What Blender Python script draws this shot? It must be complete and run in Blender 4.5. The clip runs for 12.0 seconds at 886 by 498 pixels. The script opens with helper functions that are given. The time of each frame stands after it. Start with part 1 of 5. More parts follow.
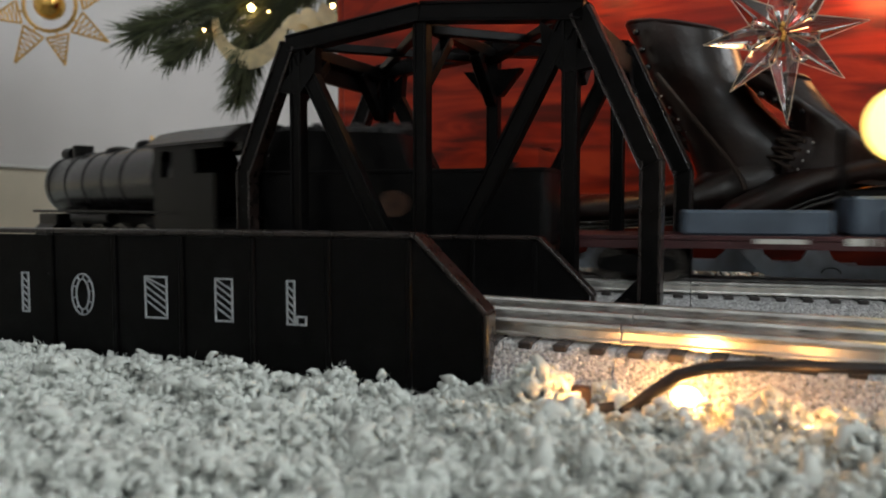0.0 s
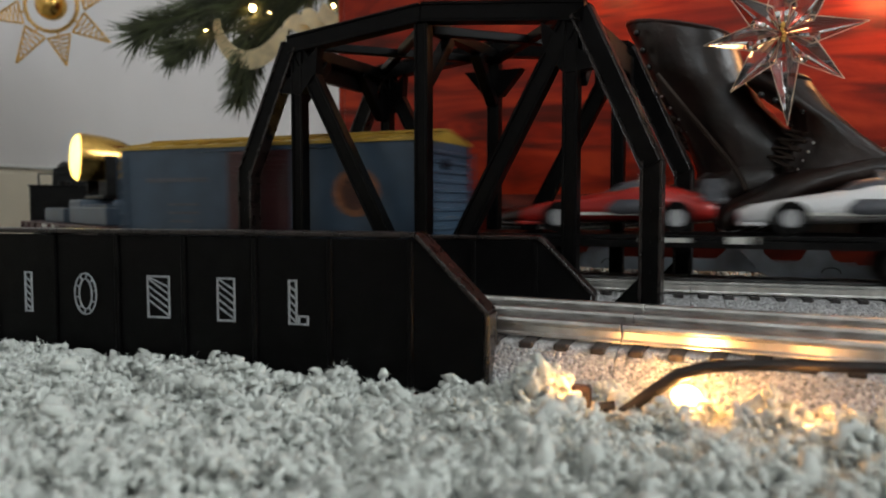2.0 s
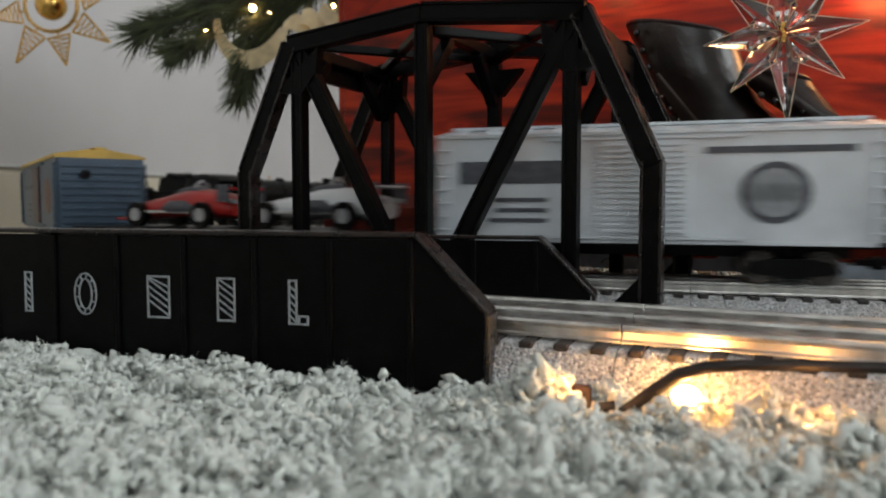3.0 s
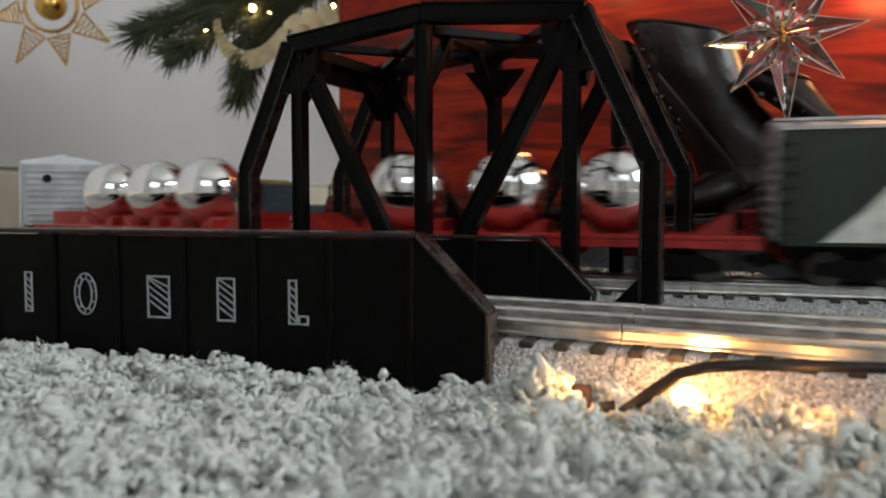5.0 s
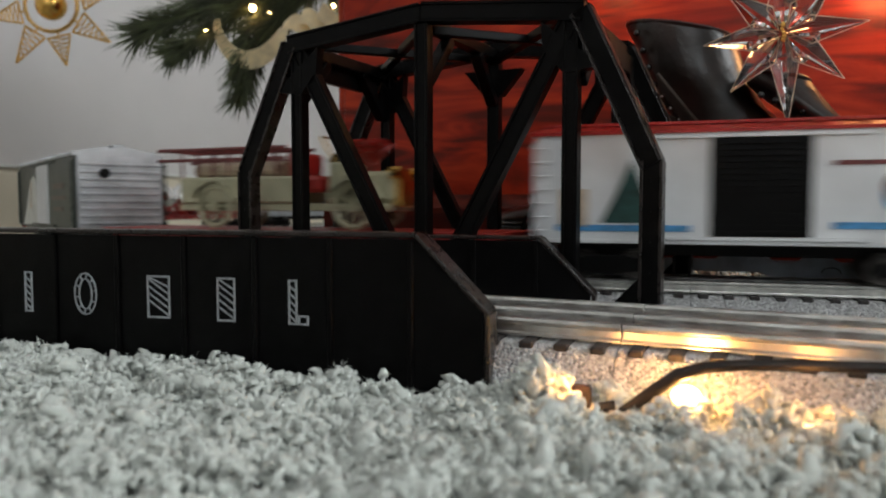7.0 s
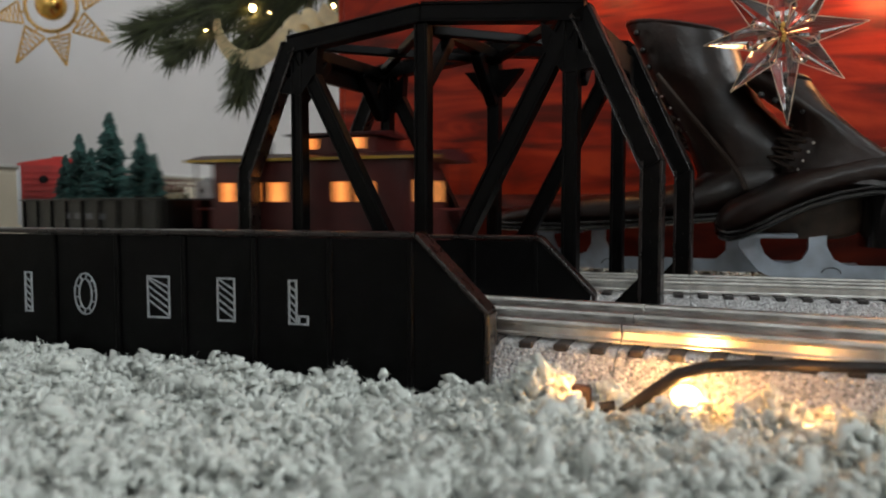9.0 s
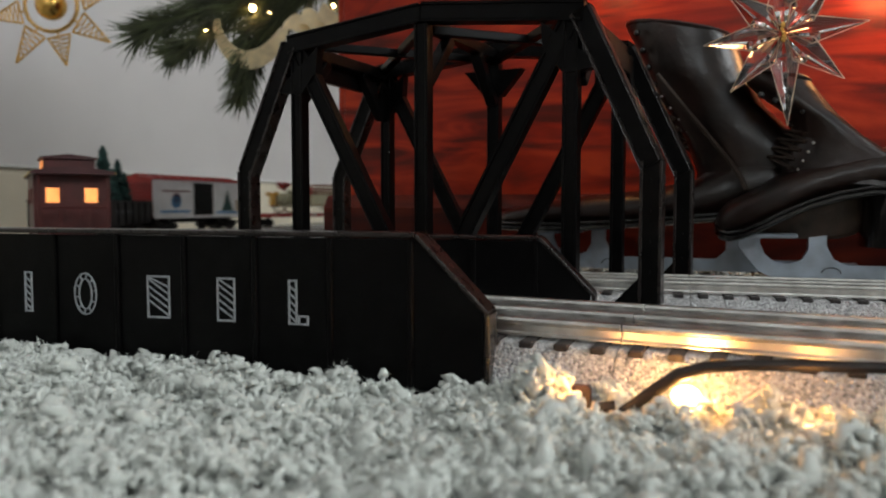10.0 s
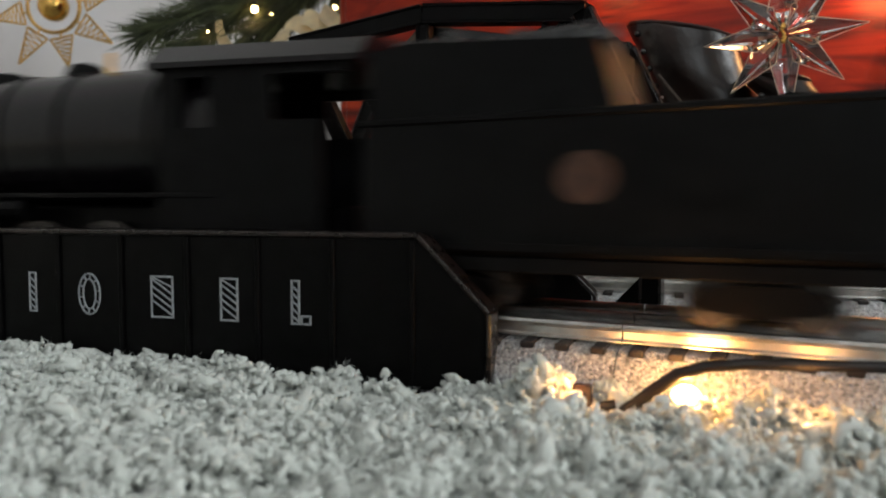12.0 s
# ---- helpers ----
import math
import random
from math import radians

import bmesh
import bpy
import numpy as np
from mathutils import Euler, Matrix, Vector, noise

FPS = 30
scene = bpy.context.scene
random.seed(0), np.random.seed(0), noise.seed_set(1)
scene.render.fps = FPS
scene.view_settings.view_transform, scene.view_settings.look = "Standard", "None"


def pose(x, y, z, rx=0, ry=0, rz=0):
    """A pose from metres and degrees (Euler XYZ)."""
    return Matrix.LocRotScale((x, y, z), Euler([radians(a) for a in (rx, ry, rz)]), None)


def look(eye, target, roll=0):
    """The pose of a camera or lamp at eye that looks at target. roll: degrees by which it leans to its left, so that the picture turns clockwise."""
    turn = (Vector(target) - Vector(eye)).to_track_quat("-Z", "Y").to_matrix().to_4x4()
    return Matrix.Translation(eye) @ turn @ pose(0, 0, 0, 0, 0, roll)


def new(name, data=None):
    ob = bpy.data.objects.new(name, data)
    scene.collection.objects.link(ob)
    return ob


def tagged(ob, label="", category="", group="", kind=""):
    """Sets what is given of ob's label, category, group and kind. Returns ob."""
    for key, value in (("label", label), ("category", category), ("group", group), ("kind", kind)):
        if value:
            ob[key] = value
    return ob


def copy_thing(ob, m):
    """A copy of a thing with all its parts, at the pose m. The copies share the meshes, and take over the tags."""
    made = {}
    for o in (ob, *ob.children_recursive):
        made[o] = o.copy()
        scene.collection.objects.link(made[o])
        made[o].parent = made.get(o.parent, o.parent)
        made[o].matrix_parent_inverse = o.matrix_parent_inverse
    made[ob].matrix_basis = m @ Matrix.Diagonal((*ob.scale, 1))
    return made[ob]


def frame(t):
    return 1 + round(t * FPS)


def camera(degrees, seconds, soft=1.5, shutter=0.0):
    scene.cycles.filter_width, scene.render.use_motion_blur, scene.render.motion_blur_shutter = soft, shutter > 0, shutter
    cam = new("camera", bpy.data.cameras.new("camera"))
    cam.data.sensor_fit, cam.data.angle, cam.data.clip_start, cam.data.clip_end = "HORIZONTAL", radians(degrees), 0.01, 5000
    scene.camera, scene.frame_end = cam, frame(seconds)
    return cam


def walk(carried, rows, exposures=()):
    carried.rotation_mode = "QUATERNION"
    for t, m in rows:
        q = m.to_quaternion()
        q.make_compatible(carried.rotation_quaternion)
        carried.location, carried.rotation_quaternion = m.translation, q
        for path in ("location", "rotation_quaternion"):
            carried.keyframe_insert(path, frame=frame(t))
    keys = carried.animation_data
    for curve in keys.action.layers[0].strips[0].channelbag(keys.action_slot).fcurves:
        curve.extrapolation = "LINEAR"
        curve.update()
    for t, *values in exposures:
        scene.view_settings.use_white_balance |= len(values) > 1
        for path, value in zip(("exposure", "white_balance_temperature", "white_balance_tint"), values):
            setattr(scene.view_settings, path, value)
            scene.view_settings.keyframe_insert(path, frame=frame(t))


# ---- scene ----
U = 0.00115          # one plan unit (a model millimetre) in metres


def at(x, y, z, rx=0, ry=0, rz=0):
    """A pose whose place is given in plan units."""
    return pose(x * U, y * U, z * U, rx, ry, rz)


# camera: nearly still, it eases back by a few millimetres while it focuses
YAW, PITCH = 16.28, -3.45
cam = camera(62.2, 12.0, soft=1.9, shutter=0.6)
cam.data.dof.use_dof, cam.data.dof.focus_distance, cam.data.dof.aperture_fstop = True, 0.33, 15.0


def eye(dx, dy, dz, yaw=0.0, pit=0.0):
    return at(45.6 + dx, -201.0 + dy, 52.4 + dz, 90 + PITCH + pit, 0, YAW + yaw)


walk(cam, [(0.0, eye(-0.1, 1.0, 0.0, -0.05)), (0.6, eye(0, 0, 0)), (5.0, eye(0, 0, 0)), (10.5, eye(0, 0, 0)),
           (11.2, eye(0, -0.2, 0)), (12.0, eye(0.3, -1.4, 0, 0.1, 0.05))])

# ---------------------------------------------------------------- world and light
world = bpy.data.worlds.new("world")
scene.world = world
world.use_nodes = True
wn = world.node_tree
sky = wn.nodes.new("ShaderNodeTexSky")
sky.sky_type, sky.sun_disc = "NISHITA", False
sky.sun_elevation, sky.sun_rotation = radians(25), radians(200)
wn.links.new(sky.outputs[0], wn.nodes["Background"].inputs[0])
wn.nodes["Background"].inputs[1].default_value = 0.08


def area_lamp(name, m, sx, sy, power, color):
    d = bpy.data.lights.new(name, "AREA")
    d.shape, d.size, d.size_y, d.energy, d.color = "RECTANGLE", sx, sy, power, color
    ob = new(name, d)
    ob.matrix_world = m
    return ob


def point_lamp(name, loc, power, color, radius):
    d = bpy.data.lights.new(name, "POINT")
    d.energy, d.color, d.shadow_soft_size = power, color, radius
    ob = new(name, d)
    ob.location = loc
    return ob


# daylight through the windows of the room, and the tree's warm string lights
area_lamp("window_light", look((2.62, -0.25, 1.35), (0.0, 0.35, 0.15)), 1.5, 1.1, 46, (0.94, 0.99, 1.0))
area_lamp("window_light", look((0.6, -2.44, 1.5), (0.0, 0.3, 0.0)), 1.3, 0.8, 9, (0.92, 0.98, 1.0))
point_lamp("string_light", (180 * U, 304 * U, 190 * U), 0.34, (1.0, 0.50, 0.18), 0.02)
point_lamp("string_light", (15 * U, 298 * U, 218 * U), 0.17, (1.0, 0.50, 0.18), 0.02)
point_lamp("carpet_bulb_and_fill_light", (53 * U, -16.2 * U, 9.8 * U), 0.062, (1.0, 0.42, 0.11), 0.002)
# two unseen lamps added to brighten the heaped carpet left and right
point_lamp("carpet_bulb_and_fill_light", (27 * U, -24.5 * U, 10 * U), 0.014, (1.0, 0.42, 0.11), 0.002)
point_lamp("carpet_bulb_and_fill_light", (79.5 * U, -27 * U, 11.5 * U), 0.009, (1.0, 0.42, 0.11), 0.002)
scene.view_settings.exposure = 0.0


# ---------------------------------------------------------------- materials
def mat(name, color, rough=0.5, metal=0.0, scale=60.0, var=0.15, bump=0.0, bump_scale=None, fine=0.0, coat=0.0,
        stretch=(1, 1, 1), color2=None, emit=None, glass=0.0, island=0.0, spec=0.5):
    m = bpy.data.materials.new(name)
    m.use_nodes = True
    n, l = m.node_tree.nodes, m.node_tree.links
    b = n["Principled BSDF"]
    b.inputs["Roughness"].default_value, b.inputs["Metallic"].default_value = rough, metal
    b.inputs["Coat Weight"].default_value = coat
    b.inputs["Specular IOR Level"].default_value = spec
    b.inputs["Transmission Weight"].default_value = glass
    tc = n.new("ShaderNodeTexCoord")
    mp = n.new("ShaderNodeMapping")
    mp.inputs["Scale"].default_value = stretch
    l.new(tc.outputs["Object"], mp.inputs[0])
    t = n.new("ShaderNodeTexNoise")
    t.inputs["Scale"].default_value, t.inputs["Detail"].default_value = scale, 5
    l.new(mp.outputs[0], t.inputs["Vector"])
    c = n.new("ShaderNodeMix")
    c.data_type = "RGBA"
    dark = color2 or tuple(v * (1 - 2 * var) for v in color)
    lite = color if color2 else tuple(min(1, v * (1 + 2 * var)) for v in color)
    c.inputs[6].default_value, c.inputs[7].default_value = (*dark, 1), (*lite, 1)
    r = n.new("ShaderNodeMapRange")
    r.inputs[1].default_value, r.inputs[2].default_value = 0.3, 0.7
    l.new(t.outputs[0], r.inputs[0])
    l.new(r.outputs[0], c.inputs[0])
    out = c.outputs[2]
    if island:
        g = n.new("ShaderNodeNewGeometry")
        h = n.new("ShaderNodeHueSaturation")
        q = n.new("ShaderNodeMapRange")
        q.inputs[3].default_value, q.inputs[4].default_value = 1 - island, 1 + island
        l.new(g.outputs["Random Per Island"], q.inputs[0])
        l.new(q.outputs[0], h.inputs["Value"])
        l.new(out, h.inputs["Color"])
        out = h.outputs[0]
    l.new(out, b.inputs["Base Color"])
    rr = n.new("ShaderNodeMapRange")
    rr.inputs[3].default_value, rr.inputs[4].default_value = max(0.02, rough * 0.8), min(1, rough * 1.2)
    l.new(t.outputs[0], rr.inputs[0])
    l.new(rr.outputs[0], b.inputs["Roughness"])
    if bump:
        t2 = n.new("ShaderNodeTexNoise")
        t2.inputs["Scale"].default_value, t2.inputs["Detail"].default_value = bump_scale or scale * 6, 4
        l.new(mp.outputs[0], t2.inputs["Vector"])
        bp = n.new("ShaderNodeBump")
        bp.inputs["Strength"].default_value, bp.inputs["Distance"].default_value = bump, 0.001
        l.new(t2.outputs[0], bp.inputs["Height"])
        l.new(bp.outputs[0], b.inputs["Normal"])
    if emit:
        b.inputs["Emission Color"].default_value, b.inputs["Emission Strength"].default_value = (*emit[0], 1), emit[1]
    return m


def gravel_material():
    """Moulded grey ballast: fine light and dark grains with relief."""
    m = mat("moulded_ballast", (0.42, 0.42, 0.41), 0.36, scale=90, var=0.12)
    n, l = m.node_tree.nodes, m.node_tree.links
    b = n["Principled BSDF"]
    tc = n.new("ShaderNodeTexCoord")
    v = n.new("ShaderNodeTexVoronoi")
    v.inputs["Scale"].default_value = 1000
    l.new(tc.outputs["Object"], v.inputs["Vector"])
    ramp = n.new("ShaderNodeValToRGB")
    ramp.color_ramp.elements[0].color, ramp.color_ramp.elements[1].color = (0.17, 0.17, 0.175, 1), (0.78, 0.78, 0.79, 1)
    l.new(v.outputs["Color"], ramp.inputs[0])
    l.new(ramp.outputs[0], b.inputs["Base Color"])
    bp = n.new("ShaderNodeBump")
    bp.invert = True
    bp.inputs["Strength"].default_value, bp.inputs["Distance"].default_value = 0.9, 0.0012
    l.new(v.outputs["Distance"], bp.inputs["Height"])
    l.new(bp.outputs[0], b.inputs["Normal"])
    return m


def wood_material(name="varnished_mahogany", k=1.0):
    """Varnished mahogany: long curving figure, knots and a thick clear coat."""
    m = mat(name, (0.30, 0.055, 0.018), 0.36, scale=4, var=0.2, coat=0.05, spec=0.2)
    n, l = m.node_tree.nodes, m.node_tree.links
    b = n["Principled BSDF"]
    tc = n.new("ShaderNodeTexCoord")
    mp = n.new("ShaderNodeMapping")
    mp.inputs["Scale"].default_value, mp.inputs["Rotation"].default_value = (2.2, 2.2, 13), (0, radians(-11), 0)
    l.new(tc.outputs["Object"], mp.inputs[0])
    w = n.new("ShaderNodeTexNoise")
    w.inputs["Scale"].default_value, w.inputs["Detail"].default_value, w.inputs["Distortion"].default_value = 3.0, 8, 1.6
    l.new(mp.outputs[0], w.inputs["Vector"])
    ramp = n.new("ShaderNodeValToRGB")
    e = ramp.color_ramp.elements
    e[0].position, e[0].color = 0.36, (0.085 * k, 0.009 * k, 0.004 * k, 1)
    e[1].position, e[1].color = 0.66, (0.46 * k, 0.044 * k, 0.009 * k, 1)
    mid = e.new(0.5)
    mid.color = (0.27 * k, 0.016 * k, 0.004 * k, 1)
    l.new(w.outputs[0], ramp.inputs[0])
    l.new(ramp.outputs[0], b.inputs["Base Color"])
    return m


BRIDGE = mat("black_bridge_plastic", (0.0022, 0.0021, 0.0022), 0.32, scale=150, var=0.3, bump=0.10, bump_scale=900, spec=0.10)
# browner, glossier than BRIDGE: the warm light on the edges put into the material
BRIDGE_EDGE = mat("lit_bridge_edge", (0.010, 0.006, 0.005), 0.28, scale=150, var=0.35, bump=0.15, bump_scale=900, spec=0.5)
LETTER = mat("white_print", (0.34, 0.36, 0.38), 0.5, scale=900, var=0.15)
STEEL = mat("bright_rail_steel", (0.72, 0.71, 0.69), 0.33, 1.0, scale=120, var=0.12, stretch=(1, 1, 1))
TIE = mat("dark_brown_tie", (0.026, 0.021, 0.020), 0.6, scale=300, var=0.2, bump=0.3)
BALLAST = gravel_material()
WOOD = wood_material("varnished_mahogany", 0.86)
# same mahogany much darker: shade behind the skates, put into the colour
WOOD_SHADED = wood_material("shaded_mahogany", 0.2)
PILE = mat("cream_carpet_yarn", (0.605, 0.630, 0.595), 0.95, scale=60, var=0.04, bump=0.4, bump_scale=2400, island=0.07, spec=0.08)
PILE.node_tree.nodes["Principled BSDF"].inputs["Sheen Weight"].default_value = 0.35
BACKING = mat("carpet_backing", (0.42, 0.41, 0.36), 1.0, scale=400, var=0.2, bump=0.6)
WALL = mat("painted_wall", (0.68, 0.655, 0.65), 0.85, scale=3, var=0.03, bump=0.15, bump_scale=500)
TRIM = mat("baseboard_paint", (0.80, 0.72, 0.58), 0.4, scale=10, var=0.03)
CEIL = mat("ceiling_paint", (0.78, 0.78, 0.76), 0.9, scale=5, var=0.03)
LEATHER = mat("dark_brown_leather", (0.013, 0.006, 0.0045), 0.33, scale=45, var=0.4, bump=0.55, bump_scale=110, spec=0.45)
LEATHER_TAN = mat("worn_brown_leather", (0.060, 0.040, 0.028), 0.5, scale=60, var=0.3, bump=0.4, bump_scale=500)
SOLE = mat("black_waxed_sole", (0.010, 0.009, 0.009), 0.22, scale=60, var=0.2, coat=0.3)
BLADE = mat("skate_steel", (0.50, 0.57, 0.65), 0.40, 0.35, scale=60, var=0.12, bump=0.1)
LACE = mat("brown_lace", (0.032, 0.018, 0.011), 0.8, scale=900, var=0.3, bump=0.5)
CORD = mat("black_cord", (0.008, 0.0055, 0.0045), 0.45, scale=200, var=0.2)
CRYSTAL = mat("clear_acrylic", (0.97, 0.97, 0.98), 0.05, scale=50, var=0.01, glass=1.0)
# warm pale colour for the light caught along the star's edges
RIM = mat("lit_rim", (0.66, 0.54, 0.40), 0.25, scale=200, var=0.1)
GOLD = mat("gold_wire", (0.78, 0.46, 0.16), 0.35, 1.0, scale=300, var=0.2)
GOLD_BALL = mat("gold_bead", (0.75, 0.45, 0.12), 0.22, 1.0, scale=100, var=0.1)
RIBBON = mat("gold_ribbon", (0.80, 0.66, 0.40), 0.45, 0.0, scale=60, var=0.12, bump=0.3)
NEEDLE = mat("pine_needles", (0.058, 0.072, 0.028), 0.6, scale=40, var=0.2, island=0.5)
TWIG = mat("pine_twig", (0.10, 0.065, 0.035), 0.8, scale=200, var=0.3)
BULB = mat("lit_bulb", (1.0, 0.75, 0.4), 0.2, scale=10, var=0.0, emit=((1.0, 0.62, 0.24), 30))
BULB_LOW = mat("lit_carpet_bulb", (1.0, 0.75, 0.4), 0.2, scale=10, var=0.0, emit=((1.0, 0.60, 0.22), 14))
SEARCH = mat("lit_searchlight_lens", (1.0, 0.9, 0.5), 0.2, scale=10, var=0.0, emit=((1.0, 0.72, 0.17), 3.2))
WINDOW_LIT = mat("lit_window", (1.0, 0.6, 0.25), 0.3, scale=40, var=0.2, emit=((1.0, 0.27, 0.045), 1.15))
BLUE = mat("slate_blue_paint", (0.036, 0.064, 0.100), 0.4, scale=60, var=0.10)
BLUEGREY = mat("blue_grey_paint", (0.075, 0.105, 0.145), 0.45, scale=60, var=0.12)
MAROON = mat("maroon_paint", (0.046, 0.009, 0.011), 0.4, scale=60, var=0.15)
CABRED = mat("caboose_brown_red", (0.060, 0.008, 0.007), 0.45, scale=60, var=0.15)
YELLOW = mat("yellow_roof_paint", (0.40, 0.25, 0.035), 0.45, scale=60, var=0.12)
WHITE = mat("silver_white_paint", (0.60, 0.64, 0.68), 0.4, scale=40, var=0.06)
PALE = mat("pale_white_paint", (0.74, 0.75, 0.77), 0.4, scale=40, var=0.05)
SILVER = mat("silver_paint", (0.42, 0.43, 0.45), 0.4, 0.3, scale=60, var=0.12)
GREEN = mat("dark_green_paint", (0.006, 0.018, 0.012), 0.4, scale=60, var=0.15)
RED = mat("bright_red_paint", (0.36, 0.018, 0.014), 0.3, scale=60, var=0.12)
DARKRED = mat("flatcar_red", (0.30, 0.020, 0.018), 0.45, scale=60, var=0.15)
CREAM = mat("cream_enamel", (0.44, 0.42, 0.28), 0.3, scale=60, var=0.08)
CHROME = mat("mirror_ball", (0.92, 0.92, 0.92), 0.03, 1.0, scale=10, var=0.0)
LOCO = mat("loco_black", (0.0026, 0.0026, 0.0028), 0.36, scale=120, var=0.3, bump=0.1, bump_scale=900, spec=0.12)
ROOF_BLACK = mat("glossy_cab_roof", (0.004, 0.003, 0.004), 0.24, scale=120, var=0.3, bump=0.1, bump_scale=900, spec=0.38)
WHEEL = mat("dark_wheel_metal", (0.075, 0.070, 0.066), 0.32, 0.8, scale=200, var=0.3)
COAL = mat("coal", (0.016, 0.016, 0.017), 0.5, scale=200, var=0.4, bump=1.0, bump_scale=500)
PRINT_DK = mat("dark_print", (0.07, 0.075, 0.09), 0.5, scale=300, var=0.2)
PRINT_RED = mat("red_print", (0.17, 0.035, 0.035), 0.5, scale=300, var=0.2)
PRINT_BLUE = mat("blue_print", (0.06, 0.25, 0.50), 0.5, scale=300, var=0.2)
PRINT_ORANGE = mat("orange_print", (0.24, 0.085, 0.03), 0.5, scale=300, var=0.25)
PRINT_TAN = mat("tan_print", (0.45, 0.35, 0.25), 0.5, scale=200, var=0.25)
PRINT_SNOW = mat("snow_print", (0.62, 0.62, 0.58), 0.5, scale=120, var=0.1)
FIR = mat("model_fir", (0.026, 0.078, 0.070), 0.8, scale=200, var=0.3, island=0.4)
BRONZE = mat("dull_bronze_print", (0.05, 0.020, 0.009), 0.4, scale=200, var=0.25)
GLASS = mat("window_glass", (0.9, 0.95, 0.95), 0.03, scale=10, var=0.0, glass=1.0)


# ---------------------------------------------------------------- mesh helpers
def part(name, bm, material, parent=None, label="", smooth=False, m=None):
    """Links a bmesh, built in plan units, as one mesh object."""
    bm.transform(Matrix.Scale(U, 4))
    bmesh.ops.recalc_face_normals(bm, faces=bm.faces)
    me = bpy.data.meshes.new(name)
    bm.to_mesh(me)
    bm.free()
    me.materials.append(material)
    if smooth:
        me.polygons.foreach_set("use_smooth", [True] * len(me.polygons))
        me.set_sharp_from_angle(angle=radians(40))
    ob = new(name, me)
    ob.parent = parent
    if m is not None:
        ob.matrix_basis = m
    if label:
        tagged(ob, label)
    return ob


def thing(name, m, label, category, group="", kind=""):
    ob = new(name)
    ob.empty_display_size = 0.01
    ob.matrix_basis = m
    return tagged(ob, label, category, group, kind)


def box(bm, x0, x1, y0, y1, z0, z1, bev=0.0):
    r = bmesh.ops.create_cube(bm, size=1.0)
    vs = r["verts"]
    for v in vs:
        v.co = Vector((x0 + (v.co.x + 0.5) * (x1 - x0), y0 + (v.co.y + 0.5) * (y1 - y0), z0 + (v.co.z + 0.5) * (z1 - z0)))
    if bev:
        es = list({e for v in vs for e in v.link_edges})
        bmesh.ops.bevel(bm, geom=es, offset=bev, segments=1, affect="EDGES", profile=0.5)
    return bm


def boxed(*a, bev=0.0):
    return box(bmesh.new(), *a, bev=bev)


def rod(bm, a, b, r, seg=8, r2=None):
    a, b = Vector(a), Vector(b)
    d = b - a
    m = Matrix.Translation((a + b) / 2) @ d.to_track_quat("Z", "Y").to_matrix().to_4x4()
    bmesh.ops.create_cone(bm, cap_ends=True, segments=seg, radius1=r, radius2=r if r2 is None else r2, depth=d.length, matrix=m)
    return bm


def beam(bm, a, b, w, d, bev=0.4):
    """A bar of width w (in its plane) and depth d (along y) from a to b in an xz plane."""
    a, b = Vector(a), Vector(b)
    v = b - a
    L = v.length
    n0 = len(bm.verts)
    r = bmesh.ops.create_cube(bm, size=1.0)
    x = v.normalized()
    up = Vector((0, 1, 0)) if abs(x.y) < 0.9 else Vector((0, 0, 1))
    z = x.cross(up).normalized()
    y = z.cross(x)
    for q in r["verts"]:
        c = q.co.copy()
        q.co = (a + b) / 2 + x * c.x * L + y * c.y * d + z * c.z * w
    es = list({e for q in r["verts"] for e in q.link_edges})
    bmesh.ops.bevel(bm, geom=es, offset=bev, segments=1, affect="EDGES", profile=0.5)
    return bm


def prism(bm, outline, y0, y1, bev=0.0):
    """An outline of (x, z) points, thick from y0 to y1."""
    f = bm.faces.new([bm.verts.new((x, y0, z)) for x, z in outline])
    r = bmesh.ops.extrude_face_region(bm, geom=[f])
    vs = [v for v in r["geom"] if isinstance(v, bmesh.types.BMVert)]
    for v in vs:
        v.co.y = y1
    if bev:
        es = [e for e in bm.edges if abs(e.verts[0].co.y - e.verts[1].co.y) < 1e-6]
        bmesh.ops.bevel(bm, geom=es, offset=bev, segments=1, affect="EDGES", profile=0.5)
    return bm


def tube(bm, pts, radii, seg=8, flat=1.0):
    """A tube along pts, its radius given point by point."""
    rings = []
    for i, p in enumerate(pts):
        p = Vector(p)
        d = Vector(pts[min(i + 1, len(pts) - 1)]) - Vector(pts[max(i - 1, 0)])
        q = d.to_track_quat("Z", "Y")
        r = radii[i] if isinstance(radii, (list, tuple)) else radii
        rings.append([bm.verts.new(p + q @ Vector((math.cos(a) * r, math.sin(a) * r * flat, 0)))
                      for a in (k * math.tau / seg for k in range(seg))])
    for a, b in zip(rings, rings[1:]):
        for k in range(seg):
            bm.faces.new((a[k], a[(k + 1) % seg], b[(k + 1) % seg], b[k]))
    bm.faces.new(rings[0][::-1])
    bm.faces.new(rings[-1])
    return bm


